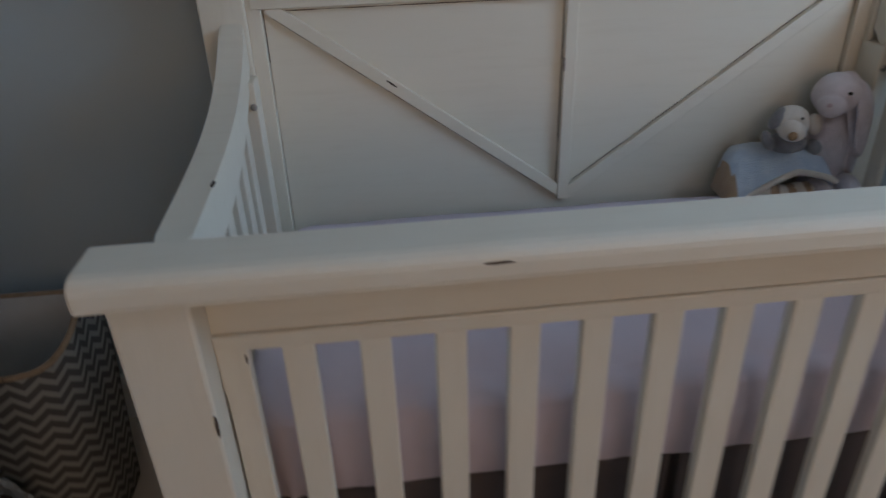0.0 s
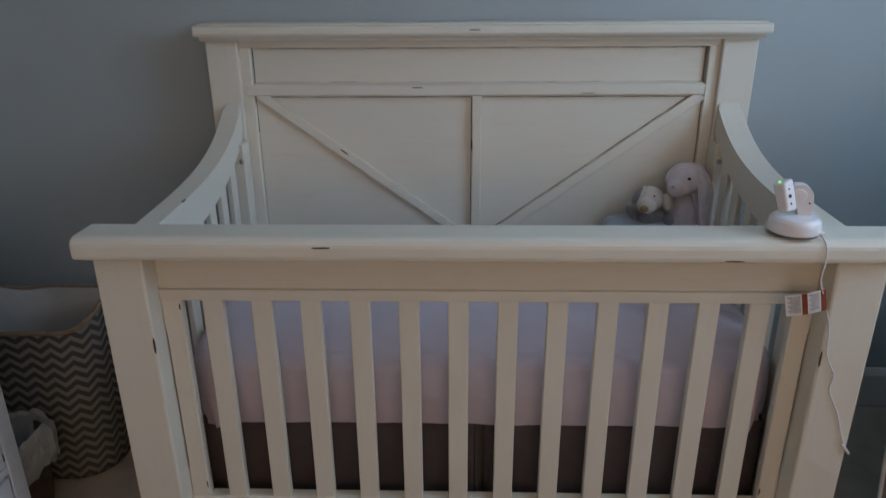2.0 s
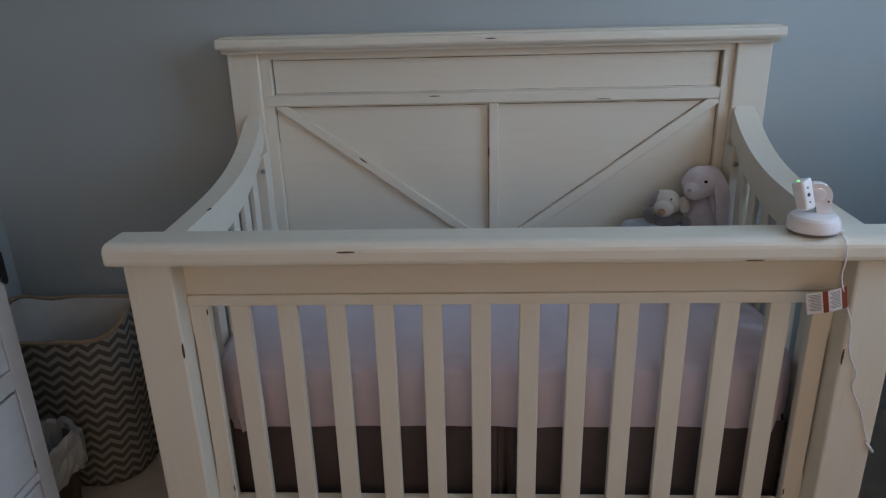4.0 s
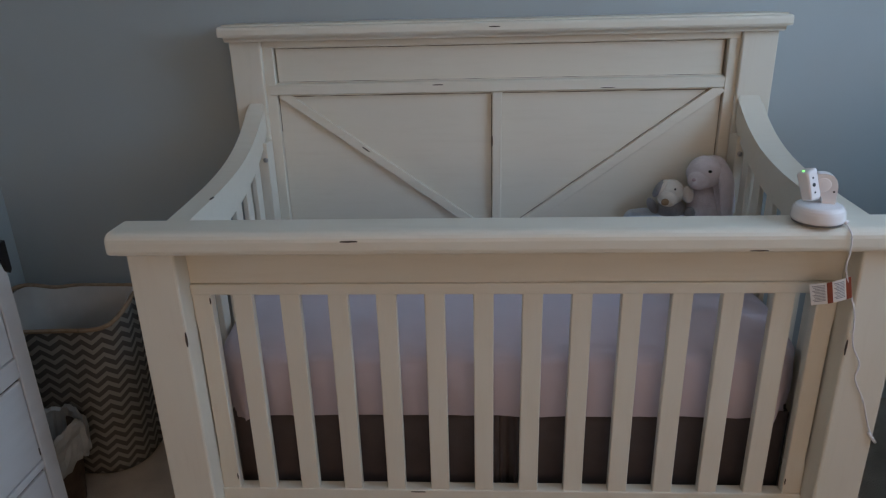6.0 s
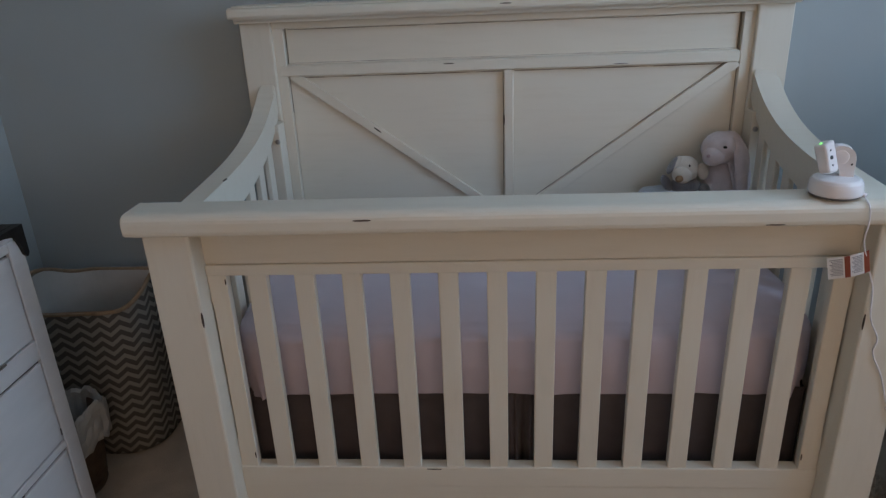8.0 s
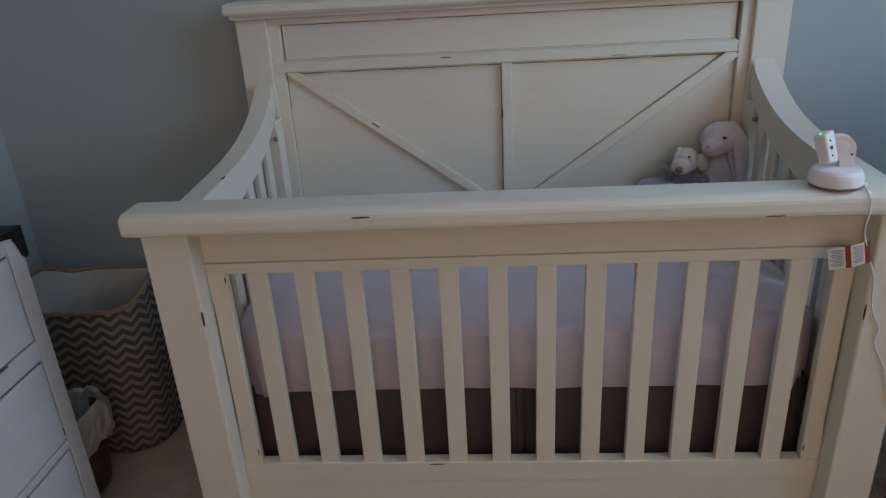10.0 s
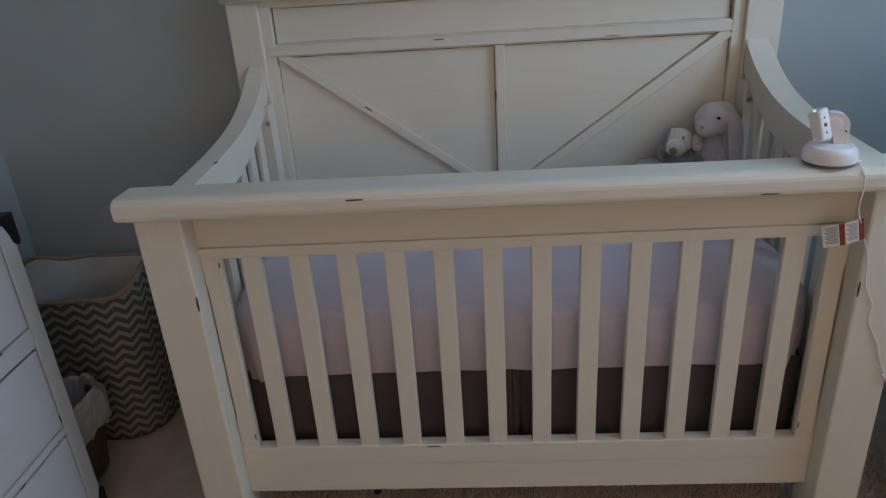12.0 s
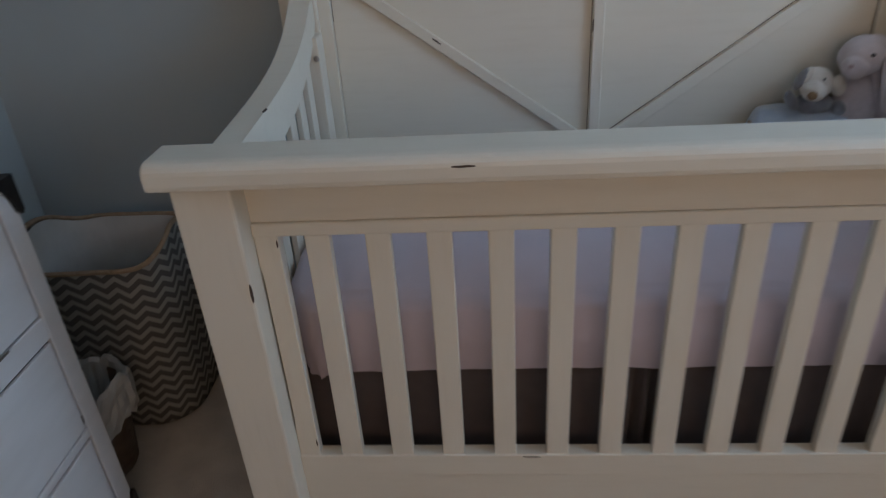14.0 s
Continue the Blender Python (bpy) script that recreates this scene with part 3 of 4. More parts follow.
def bed_skirt():
    """Taupe cloth hanging from the mattress support: two panels, with a loose pleat between them."""
    t = thing("bed_skirt", (0, 0.05, 0.16), "taupe cotton crib skirt hanging below the mattress with a pleat", "bed skirt")
    z0, z1 = 0.16, 0.416

    def cloth(name, x0, x1, n_, depth, label=""):
        bm = bmesh.new()
        cols = []
        for i in range(n_ + 1):
            x = x0 + (x1 - x0) * i / n_
            col = []
            for j in range(9):
                u = j / 8
                y = depth(x, u) + 0.006 * u * noise.noise(Vector((x * 11, u * 1.5, 5))) + 0.002 * noise.noise(Vector((x * 30, u * 2, 9)))
                col.append((x, y, z1 + (z0 - z1) * u))
            cols.append(col)
        front = [[bm.verts.new(p) for p in col] for col in cols]
        back = [[bm.verts.new((p[0], p[1] + 0.003, p[2])) for p in col] for col in cols]
        for g in (front, back):
            for a, b in zip(g, g[1:]):
                for j in range(8):
                    bm.faces.new((a[j], a[j + 1], b[j + 1], b[j]))
        for i in range(n_):
            for j in (0, 8):
                bm.faces.new((front[i][j], front[i + 1][j], back[i + 1][j], back[i][j]))
        for i in (0, n_):
            for j in range(8):
                bm.faces.new((front[i][j], front[i][j + 1], back[i][j + 1], back[i][j]))
        part(name, bm, SKIRT, t, label, smooth=True)

    def edge(x, u):
        return 0.082 - 0.010 * u * (math.exp(-((x + 0.016) / 0.012) ** 2) + math.exp(-((x - 0.048) / 0.012) ** 2))
    cloth("panel", -0.64, -0.014, 90, edge)
    cloth("panel", 0.046, 0.64, 90, edge)
    for sx in (-1, 1):
        bm = bmesh.new()
        cols = [[(sx * (0.640 + 0.008 * u / 8 * math.sin(k * 0.9) + 0.003 * noise.noise(Vector((k * 0.4, u, 3)))), 0.078 + 0.60 * k / 40, z1 + (z0 - z1) * u / 8) for u in range(9)] for k in range(41)]
        for off in (0, 0.003):
            g = [[bm.verts.new((p[0] - sx * off, p[1], p[2])) for p in col] for col in cols]
            for a, b in zip(g, g[1:]):
                for j in range(8):
                    bm.faces.new((a[j], a[j + 1], b[j + 1], b[j]))
        part("side_panel", bm, SKIRT, t, smooth=True)
    cloth("pleat", -0.040, 0.072, 40, lambda x, u: 0.092 + 0.018 * (0.25 + u) * math.sin(x * 190))
    return t


bed_skirt()


# ---- soft toys on the mattress ----
def soft_blob(name, parent, centre, radii, turn, mat, label="", seg=24, rough=0.05):
    """One stuffed, slightly uneven rounded piece of a soft toy."""
    return part(name, blob(bmesh.new(), centre, radii, turn, seg=seg, rough=rough), mat, parent, label, smooth=True)


def ear(name, parent, pts, wide, thick, mat, label=""):
    """A flat tapering plush lobe along a curve."""
    bm = bmesh.new()
    line = smooth_line(pts, 6)
    rings = []
    for i, p in enumerate(line):
        t = i / (len(line) - 1)
        w = wide * max(0.05, min(1, 8 * (1 - t))) ** 0.5 * (0.36 + 0.90 * math.sin(math.pi * min(1, t * 0.80 + 0.05)))
        d = (line[min(i + 1, len(line) - 1)] - line[max(i - 1, 0)]).normalized()
        side = d.cross(Vector((0.35, -1, 0))).normalized()
        flat = d.cross(side)
        rings.append([bm.verts.new(p + side * w * math.cos(a) + flat * thick * (1 - 0.5 * abs(math.cos(a))) * math.sin(a) * (0.2 if t == 1 else 1)) for a in [2 * math.pi * k / 16 for k in range(16)]])
    for a, b in zip(rings, rings[1:]):
        for k in range(16):
            bm.faces.new((a[k], a[(k + 1) % 16], b[(k + 1) % 16], b[k]))
    bm.faces.new(rings[0])
    bm.faces.new(rings[-1])
    return part(name, bm, mat, parent, label, smooth=True)


def plush_rabbit():
    t = thing("plush_rabbit", (0.594, 0.64, 0.603), "lilac-grey plush rabbit with long hanging ears sitting on the mattress", "soft toy")
    soft_blob("body", t, (0.597, 0.650, 0.698), (0.058, 0.044, 0.100), (0, 0, 0), FUR_LILAC)
    head = part("head", blob(blob(bmesh.new(), (0.578, 0.636, 0.832), (0.050, 0.047, 0.046), (0, -8, 0), rough=0.04), (0.556, 0.610, 0.816), (0.033, 0.028, 0.028), (0, 0, 20), rough=0.03), FUR_LILAC, t, smooth=True)
    soft_blob("nose", head, (0.537, 0.590, 0.822), (0.008, 0.005, 0.005), (0, 0, 25), NOSE_PINK, "small pink felt nose", 14, 0)
    soft_blob("eye", head, (0.577, 0.5895, 0.845), (0.0056, 0.0040, 0.0042), (0, 12, 0), BEAD, "black bead eye", 12, 0)
    soft_blob("eyelid", head, (0.5775, 0.5925, 0.8495), (0.0062, 0.0040, 0.0022), (0, 12, 0), FUR_LILAC, "", 12, 0)
    ear("ear", t, ((0.582, 0.646, 0.860), (0.608, 0.640, 0.850), (0.626, 0.630, 0.812), (0.638, 0.618, 0.760), (0.646, 0.610, 0.690)), 0.028, 0.012, FUR_LILAC)
    ear("ear", t, ((0.602, 0.626, 0.862), (0.620, 0.610, 0.842), (0.630, 0.601, 0.804), (0.634, 0.598, 0.760), (0.636, 0.596, 0.700)), 0.020, 0.010, FUR_LILAC)
    for x, a in ((0.555, 12), (0.630, -12)):
        soft_blob("foot", t, (x, 0.600, 0.628), (0.026, 0.050, 0.024), (0, 0, a), FUR_LILAC)
    for x, a in ((0.550, 18), (0.634, -14)):
        soft_blob("arm", t, (x, 0.628, 0.690), (0.018, 0.022, 0.050), (0, a, 0), FUR_LILAC)
    return t


def plush_dog():
    t = thing("plush_dog", (0.492, 0.64, 0.70), "cream plush puppy with tan nose and grey body on a blanket", "soft toy")
    soft_blob("body", t, (0.497, 0.648, 0.722), (0.042, 0.034, 0.026), (0, 0, 0), FUR_GREY, "grey plush body", rough=0.06)
    head = part("head", blob(blob(bmesh.new(), (0.492, 0.642, 0.773), (0.037, 0.038, 0.036), (0, 20, 0), rough=0.03), (0.473, 0.606, 0.765), (0.025, 0.032, 0.023), (0, 0, 15), rough=0.03), FUR_CREAM, t, smooth=True)
    soft_blob("nose", head, (0.459, 0.577, 0.763), (0.011, 0.008, 0.010), (0, 0, 0), NOSE_TAN, "tan felt nose", 16, 0)
    soft_blob("eye", head, (0.492, 0.606, 0.791), (0.0026, 0.0026, 0.0034), (0, 0, 0), BEAD, "black bead eye", 12, 0)
    raised = soft_blob("ear", t, (0.455, 0.638, 0.785), (0.008, 0.018, 0.028), (0, 32, 10), FUR_GREY, "grey-lined raised ear")
    soft_blob("ear_front", raised, (0.461, 0.634, 0.790), (0.007, 0.017, 0.026), (0, 32, 10), FUR_CREAM, "cream side of the ear")
    soft_blob("ear", t, (0.534, 0.622, 0.770), (0.016, 0.014, 0.025), (0, -12, 0), FUR_CREAM)
    soft_blob("arm", t, (0.440, 0.635, 0.735), (0.013, 0.013, 0.026), (0, -30, 0), FUR_GREY, "grey plush arm", rough=0.06)
    soft_blob("arm", t, (0.545, 0.625, 0.715), (0.016, 0.022, 0.018), (0, 0, 0), FUR_GREY, "grey plush arm", rough=0.06)
    return t


def folded_blanket():
    """A small blue fleece folded over, open at the front, with a pale binding and a tan side."""
    b = thing("folded_blanket", (0.46, 0.62, 0.602), "small pale blue fleece blanket folded on the mattress with tan edging", "blanket")
    def back_height(u):
        return 0.104 * (1 - max(0, 1 - u / 0.20) ** 2.5) * (1 - max(0, (u - 0.86) / 0.14) ** 5)

    def front_height(u):
        """The open front edge: on the mattress at one end, lifted over the lining, half down at the other."""
        return (0.006 + 0.070 * max(0, min(1, (u - 0.14) / 0.48)) ** 0.9) * (1 - 0.35 * max(0, (u - 0.7) / 0.3) ** 2)
    bm = bmesh.new()
    nu, nv = 40, 14
    outer, inner = [], []
    for i in range(nu + 1):
        u = i / nu
        o, p = [], []
        for j in range(nv + 1):
            v = j / nv
            x = 0.345 + 0.235 * u + 0.010 * (v - 0.5)
            y = 0.575 + 0.110 * v + 0.01 * math.sin(u * 5)
            lift = min(1, v * 1.7) ** 0.75
            h = 0.004 + front_height(u) * (1 - lift) + back_height(u) * lift + 0.006 * noise.noise(Vector((x * 18, y * 18, 1)))
            o.append(bm.verts.new((x, y, 0.603 + max(0.004, h))))
            p.append(bm.verts.new((x + 0.010 * (0.5 - u), y, 0.603 + max(0.001, h - 0.012))))
        outer.append(o)
        inner.append(p)
    for g in (outer, inner):
        for a, c in zip(g, g[1:]):
            for j in range(nv):
                bm.faces.new((a[j], a[j + 1], c[j + 1], c[j]))
    for i in range(nu):
        for j in (0, nv):
            bm.faces.new((outer[i][j], outer[i + 1][j], inner[i + 1][j], inner[i][j]))
    for i in (0, nu):
        for j in range(nv):
            bm.faces.new((outer[i][j], outer[i][j + 1], inner[i][j + 1], inner[i][j]))
    front = [v[0].co.copy() for v in outer]
    for f in bm.faces:
        f.material_index = int(f.calc_center_median().x < 0.364)
    part("cover", bm, [CLOTH_BLUE, CLOTH_TAN], b, "pale blue fleece with a tan side", smooth=True)
    part("binding", tube([p + Vector((0, -0.002, -0.004)) for p in front], 0.007), FUR_CREAM, b, "pale binding", smooth=True)
    for k in range(7):
        bm = blob(bmesh.new(), (0.43 + 0.019 * k, 0.592 + 0.012 * noise.noise(Vector((k, 2, 0))), 0.626 + 0.010 * noise.noise(Vector((k * 1.7, 0, 5)))), (0.021, 0.018, 0.020), (0, 30 * noise.noise(Vector((k, 7, 1))), 40 * k), seg=14, rough=0.25)
        part("lining", bm, CLOTH_TAN if k % 2 else FUR_CREAM, b, "crumpled fleece lining", smooth=True)
    return b


plush_rabbit()
plush_dog()
folded_blanket()


# ---- baby monitor with its cord and tag on the front rail ----
def baby_monitor():
    cx, cy, z = 0.567, -0.036, 0.911
    mo = thing("baby_monitor", (cx, cy, z), "glossy white baby monitor camera standing on the crib rail", "baby monitor")
    turn = pose(cx, cy, z, 0, 0, -16)
    part("base", lathe([(0.0005, 0.004), (0.042, 0.004), (0.0458, 0.0065), (0.0465, 0.010), (0.0452, 0.022), (0.0435, 0.0275), (0.0400, 0.0320), (0.0365, 0.0338), (0.0005, 0.0352)], turn, 72), PLASTIC, mo)
    part("foot_ring", lathe([(0.0005, 0.0), (0.040, 0.0), (0.0432, 0.0015), (0.043, 0.0050), (0.0005, 0.0050)], turn, 48), PLASTIC_G, mo, "grey rubber foot ring", smooth=True)
    # bracket: one broad leg that rises from the base and bends over to hold the body by its side
    def arc(r, a0, a1, k=9):
        return [(0.001 + r * math.cos(radians(a0 + (a1 - a0) * i / k)), 0.066 + r * math.sin(radians(a0 + (a1 - a0) * i / k))) for i in range(k + 1)]
    prof = [(0.0265, 0.026), (0.0255, 0.066)] + arc(0.0245, 12, 90) + [(-0.008, 0.0905), (-0.014, 0.087), (-0.016, 0.060), (-0.008, 0.054), (0.000, 0.051), (0.003, 0.046), (0.003, 0.026)]
    bm = prism(prof, "y", 0.000, 0.022, 0.0018)
    bmesh.ops.transform(bm, matrix=turn, verts=bm.verts[:])
    arm = part("bracket", bm, PLASTIC, mo)
    part("pivot_cap", lathe([(0.0005, 0), (0.0128, 0), (0.0127, 0.0008), (0.0118, 0.0012), (0.0005, 0.0014)], turn @ pose(0.001, 0.0005, 0.070, 90), 36), PLASTIC, mo, smooth=True)
    part("screw_hole", lathe([(0.0005, 0), (0.0018, 0), (0.0018, 0.001), (0.0005, 0.001)], turn @ pose(0.0195, 0.000, 0.058, 90), 10), PLASTIC_D, arm, "dark screw hole")
    # body: a rounded block that leans, its lens face turned to the crib's side
    m = turn @ pose(-0.0235, -0.002, 0.0690, 0, -13, 0) @ pose(0, 0, 0, -4, -7, -46)
    bm = box(-0.0125, 0.0125, -0.013, 0.013, -0.028, 0.028, 0.005, 3)
    for v in bm.verts:
        v.co.x *= 1 + 4.0 * v.co.z * (1 if v.co.x < 0 else 0)
        v.co.z += (0.20 * v.co.y if v.co.z > 0.012 else 0)
    bmesh.ops.transform(bm, matrix=m, verts=bm.verts[:])
    body = part("body", bm, PLASTIC, mo)
    for dz, r in ((0.013, 0.0018), (0.000, 0.0036), (-0.014, 0.0018)):
        q = m @ pose(0.0125, -0.002, dz, 90, 0, 90)
        part("lens" if r > 0.003 else "sensor", lathe([(0.0004, 0), (r, 0), (r, 0.0008), (0.0004, 0.001)], q, 16), PLASTIC_D, body, "dark glossy lens" if r > 0.003 else "small dark sensor")
    part("indicator", lathe([(0.0004, 0), (0.0022, 0), (0.0022, 0.0012), (0.0004, 0.0016)], m @ pose(-0.001, -0.007, 0.0270, 10), 12), LED, body, "lit green indicator light")
    # cord: from the base over the rail's edge, down the post to its loose plug
    part("cord_boot", tube([(0.600, -0.052, 0.921), (0.609, -0.063, 0.916)], 0.0048), PLASTIC, mo, smooth=True)
    line = smooth_line([(0.605, -0.060, 0.917), (0.608, -0.071, 0.9105), (0.610, -0.0835, 0.897), (0.612, -0.0840, 0.868), (0.612, -0.080, 0.848), (0.618, -0.072, 0.826), (0.632, -0.064, 0.795), (0.647, -0.058, 0.761), (0.660, -0.0555, 0.726), (0.668, -0.0548, 0.665), (0.689, -0.0548, 0.620), (0.687, -0.0548, 0.586), (0.712, -0.0548, 0.535), (0.732, -0.0548, 0.478), (0.750, -0.0560, 0.440)], 7)
    part("cord", tube(line, 0.0016), PLASTIC, mo, smooth=True)
    part("cord_end", tube([(0.736, -0.0565, 0.460), (0.753, -0.0565, 0.437)], 0.0034), PLASTIC, mo, smooth=True)
    return mo


baby_monitor()


def warning_tag():
    """A small folded paper tag on the cord: pale panels with plain print bars and two red-brown bands."""
    t = thing("warning_tag", (0.60, -0.064, 0.75), "white paper warning tag with red-brown bands tied on the cord", "tag")
    o = Vector((0.632, -0.066, 0.813))
    ux = Vector((-0.068, 0.006, -0.021))
    uz = Vector((0.0115, 0.004, -0.045))
    nrm = ux.cross(uz).normalized()
    if nrm.y > 0:
        nrm = -nrm

    def curl(u):
        return 0.004 * math.sin(u * 4.0)

    def sheet(u0, u1, v0, v1, lift, th, steps=10):
        bm = bmesh.new()
        rows = []
        for i in range(steps + 1):
            u = u0 + (u1 - u0) * i / steps
            q = o + ux * u + nrm * (curl(u) + lift)
            rows.append([bm.verts.new(q + uz * v + nrm * d) for v, d in ((v0, 0), (v1, 0), (v1, th), (v0, th))])
        for a, b in zip(rows, rows[1:]):
            for k in range(4):
                bm.faces.new((a[k], a[(k + 1) % 4], b[(k + 1) % 4], b[k]))
        bm.faces.new(rows[0])
        bm.faces.new(rows[-1][::-1])
        return bm
    part("paper", sheet(0, 1, 0, 1, 0, 0.0006), PAPER, t)
    for u0, u1 in ((0.0, 0.14), (0.48, 0.61)):
        part("band", sheet(u0, u1, 0.0, 1.0, 0.0007, 0.0003), TAG_RED, t, "red-brown printed band")
    for u0, u1 in ((0.18, 0.44), (0.65, 0.95)):
        for k in range(11):
            v = 0.10 + 0.072 * k
            part("print_bar", sheet(u0, u1 - 0.03 * (k % 3), v, v + 0.034, 0.0007, 0.0003, 4), TAG_GREY, t, "grey line of unreadable print")
    return t


warning_tag()


# ---- dresser ----
def dresser():
    xf, xb, y1, y0, top = -1.084, -1.560, 0.063, -1.25, 0.844
    d = thing("dresser", ((xf + xb) / 2, (y0 + y1) / 2, 0), "white painted dresser with worn drawer edges and black iron corners", "dresser")
    part("body", box(xb, xf - 0.012, y0, y1, 0.06, top - 0.022, 0.003), DRESSER, d)
    part("top", box(xb, xf + 0.004, y0 - 0.004, y1 + 0.004, top - 0.022, top, 0.005), DRESSER, d)
    # face frame: stiles and rails proud of the body
    rails = [(0.06, 0.090), (0.297, 0.317), (0.540, 0.588), (0.800, top - 0.022)]
    mids = [y1, (y0 + y1) / 2 + 0.02, (y0 + y1) / 2 - 0.02, y0]
    part("stile", box(xf - 0.012, xf, y1 - 0.046, y1, 0.06, top - 0.022, 0.002, 1), DRESSER, d)
    part("stile", box(xf - 0.012, xf, mids[2], mids[1], 0.06, top - 0.022, 0.002, 1), DRESSER, d)
    part("stile", box(xf - 0.012, xf, y0, y0 + 0.040, 0.06, top - 0.022, 0.002, 1), DRESSER, d)
    spans = ((mids[1], y1 - 0.046), (y0 + 0.040, mids[2]))
    for a, b in spans:
        for z0, z1 in rails:
            part("rail", box(xf - 0.012, xf - 0.0005, a, b, z0, z1, 0.002, 1), DRESSER, d)
        for (_, z0), (z1, _) in zip(rails, rails[1:]):
            # dark sheet behind the drawer: the gap's shade is in its colour
            part("gap_shade", box(xf - 0.0118, xf - 0.0095, a, b, z0, z1, 0), WORN_AND_GAP, d, "dark sheet for the shade in the gap round the drawer")
            dr = part("drawer", box(xf - 0.0090, xf + 0.0005, a + 0.006, b - 0.006, z0 + 0.006, z1 - 0.006, 0.0025, 2), DRESSER, d)
            for yy in ((a + b) / 2 - 0.035,):
                zc = (z0 + z1) / 2
                h = tube(smooth_line([(xf + 0.001, yy - 0.05, zc), (xf + 0.022, yy - 0.04, zc), (xf + 0.026, yy, zc - 0.004), (xf + 0.022, yy + 0.04, zc), (xf + 0.001, yy + 0.05, zc)], 5), 0.005)
                part("handle", h, IRON, dr, "black iron pull", smooth=True)
    # worn spots along the drawer edges
    for y, z, ln, tall in ((-0.10, 0.5885, 0.03, 0.005), (0.0105, 0.345, 0.004, 0.020), (-0.16, 0.2975, 0.02, 0.003)):
        part("worn_spot", box(xf, xf + 0.0016, y - ln / 2, y + ln / 2, z - tall / 2, z + tall / 2, 0.0006, 1), WORN_AND_GAP, d, "dark worn paint")
    # iron corners: a plate that wraps the top corner, rounded below, and one at the foot
    for ya, sg in ((y1, 1), (y0, -1)):
        arc = [(ya + sg * 0.006, top + 0.004), (ya + sg * 0.006, 0.782), (ya - sg * 0.001, 0.775), (ya - sg * 0.009, 0.782), (ya - sg * 0.014, 0.800), (ya - sg * 0.021, 0.817), (ya - sg * 0.034, 0.832), (ya - sg * 0.056, 0.836), (ya - sg * 0.075, 0.838), (ya - sg * 0.075, top + 0.004)]
        plate = part("iron_corner", prism(arc, "x", xf - 0.010, xf + 0.0075, 0.001), IRON, d, "black iron corner plate")
        ys = sorted((ya + sg * 0.006, ya - sg * 0.075))
        part("top_plate", box(xf - 0.075, xf - 0.010, ys[0], ys[1], top + 0.0005, top + 0.004, 0.001, 1), IRON, plate)
        foot = [(ya + sg * 0.006, 0.0), (ya + sg * 0.006, 0.085), (ya - sg * 0.006, 0.088), (ya - sg * 0.014, 0.070), (ya - sg * 0.020, 0.045), (ya - sg * 0.040, 0.030), (ya - sg * 0.055, 0.0)]
        part("iron_foot", prism(foot, "x", xf - 0.06, xf + 0.007, 0.001), IRON, d, "black iron foot plate")
        part("rear_foot", box(xb, xb + 0.06, *sorted((ya, ya - sg * 0.06)), 0.0, 0.062, 0.003), DRESSER, d)
    return d


dresser()


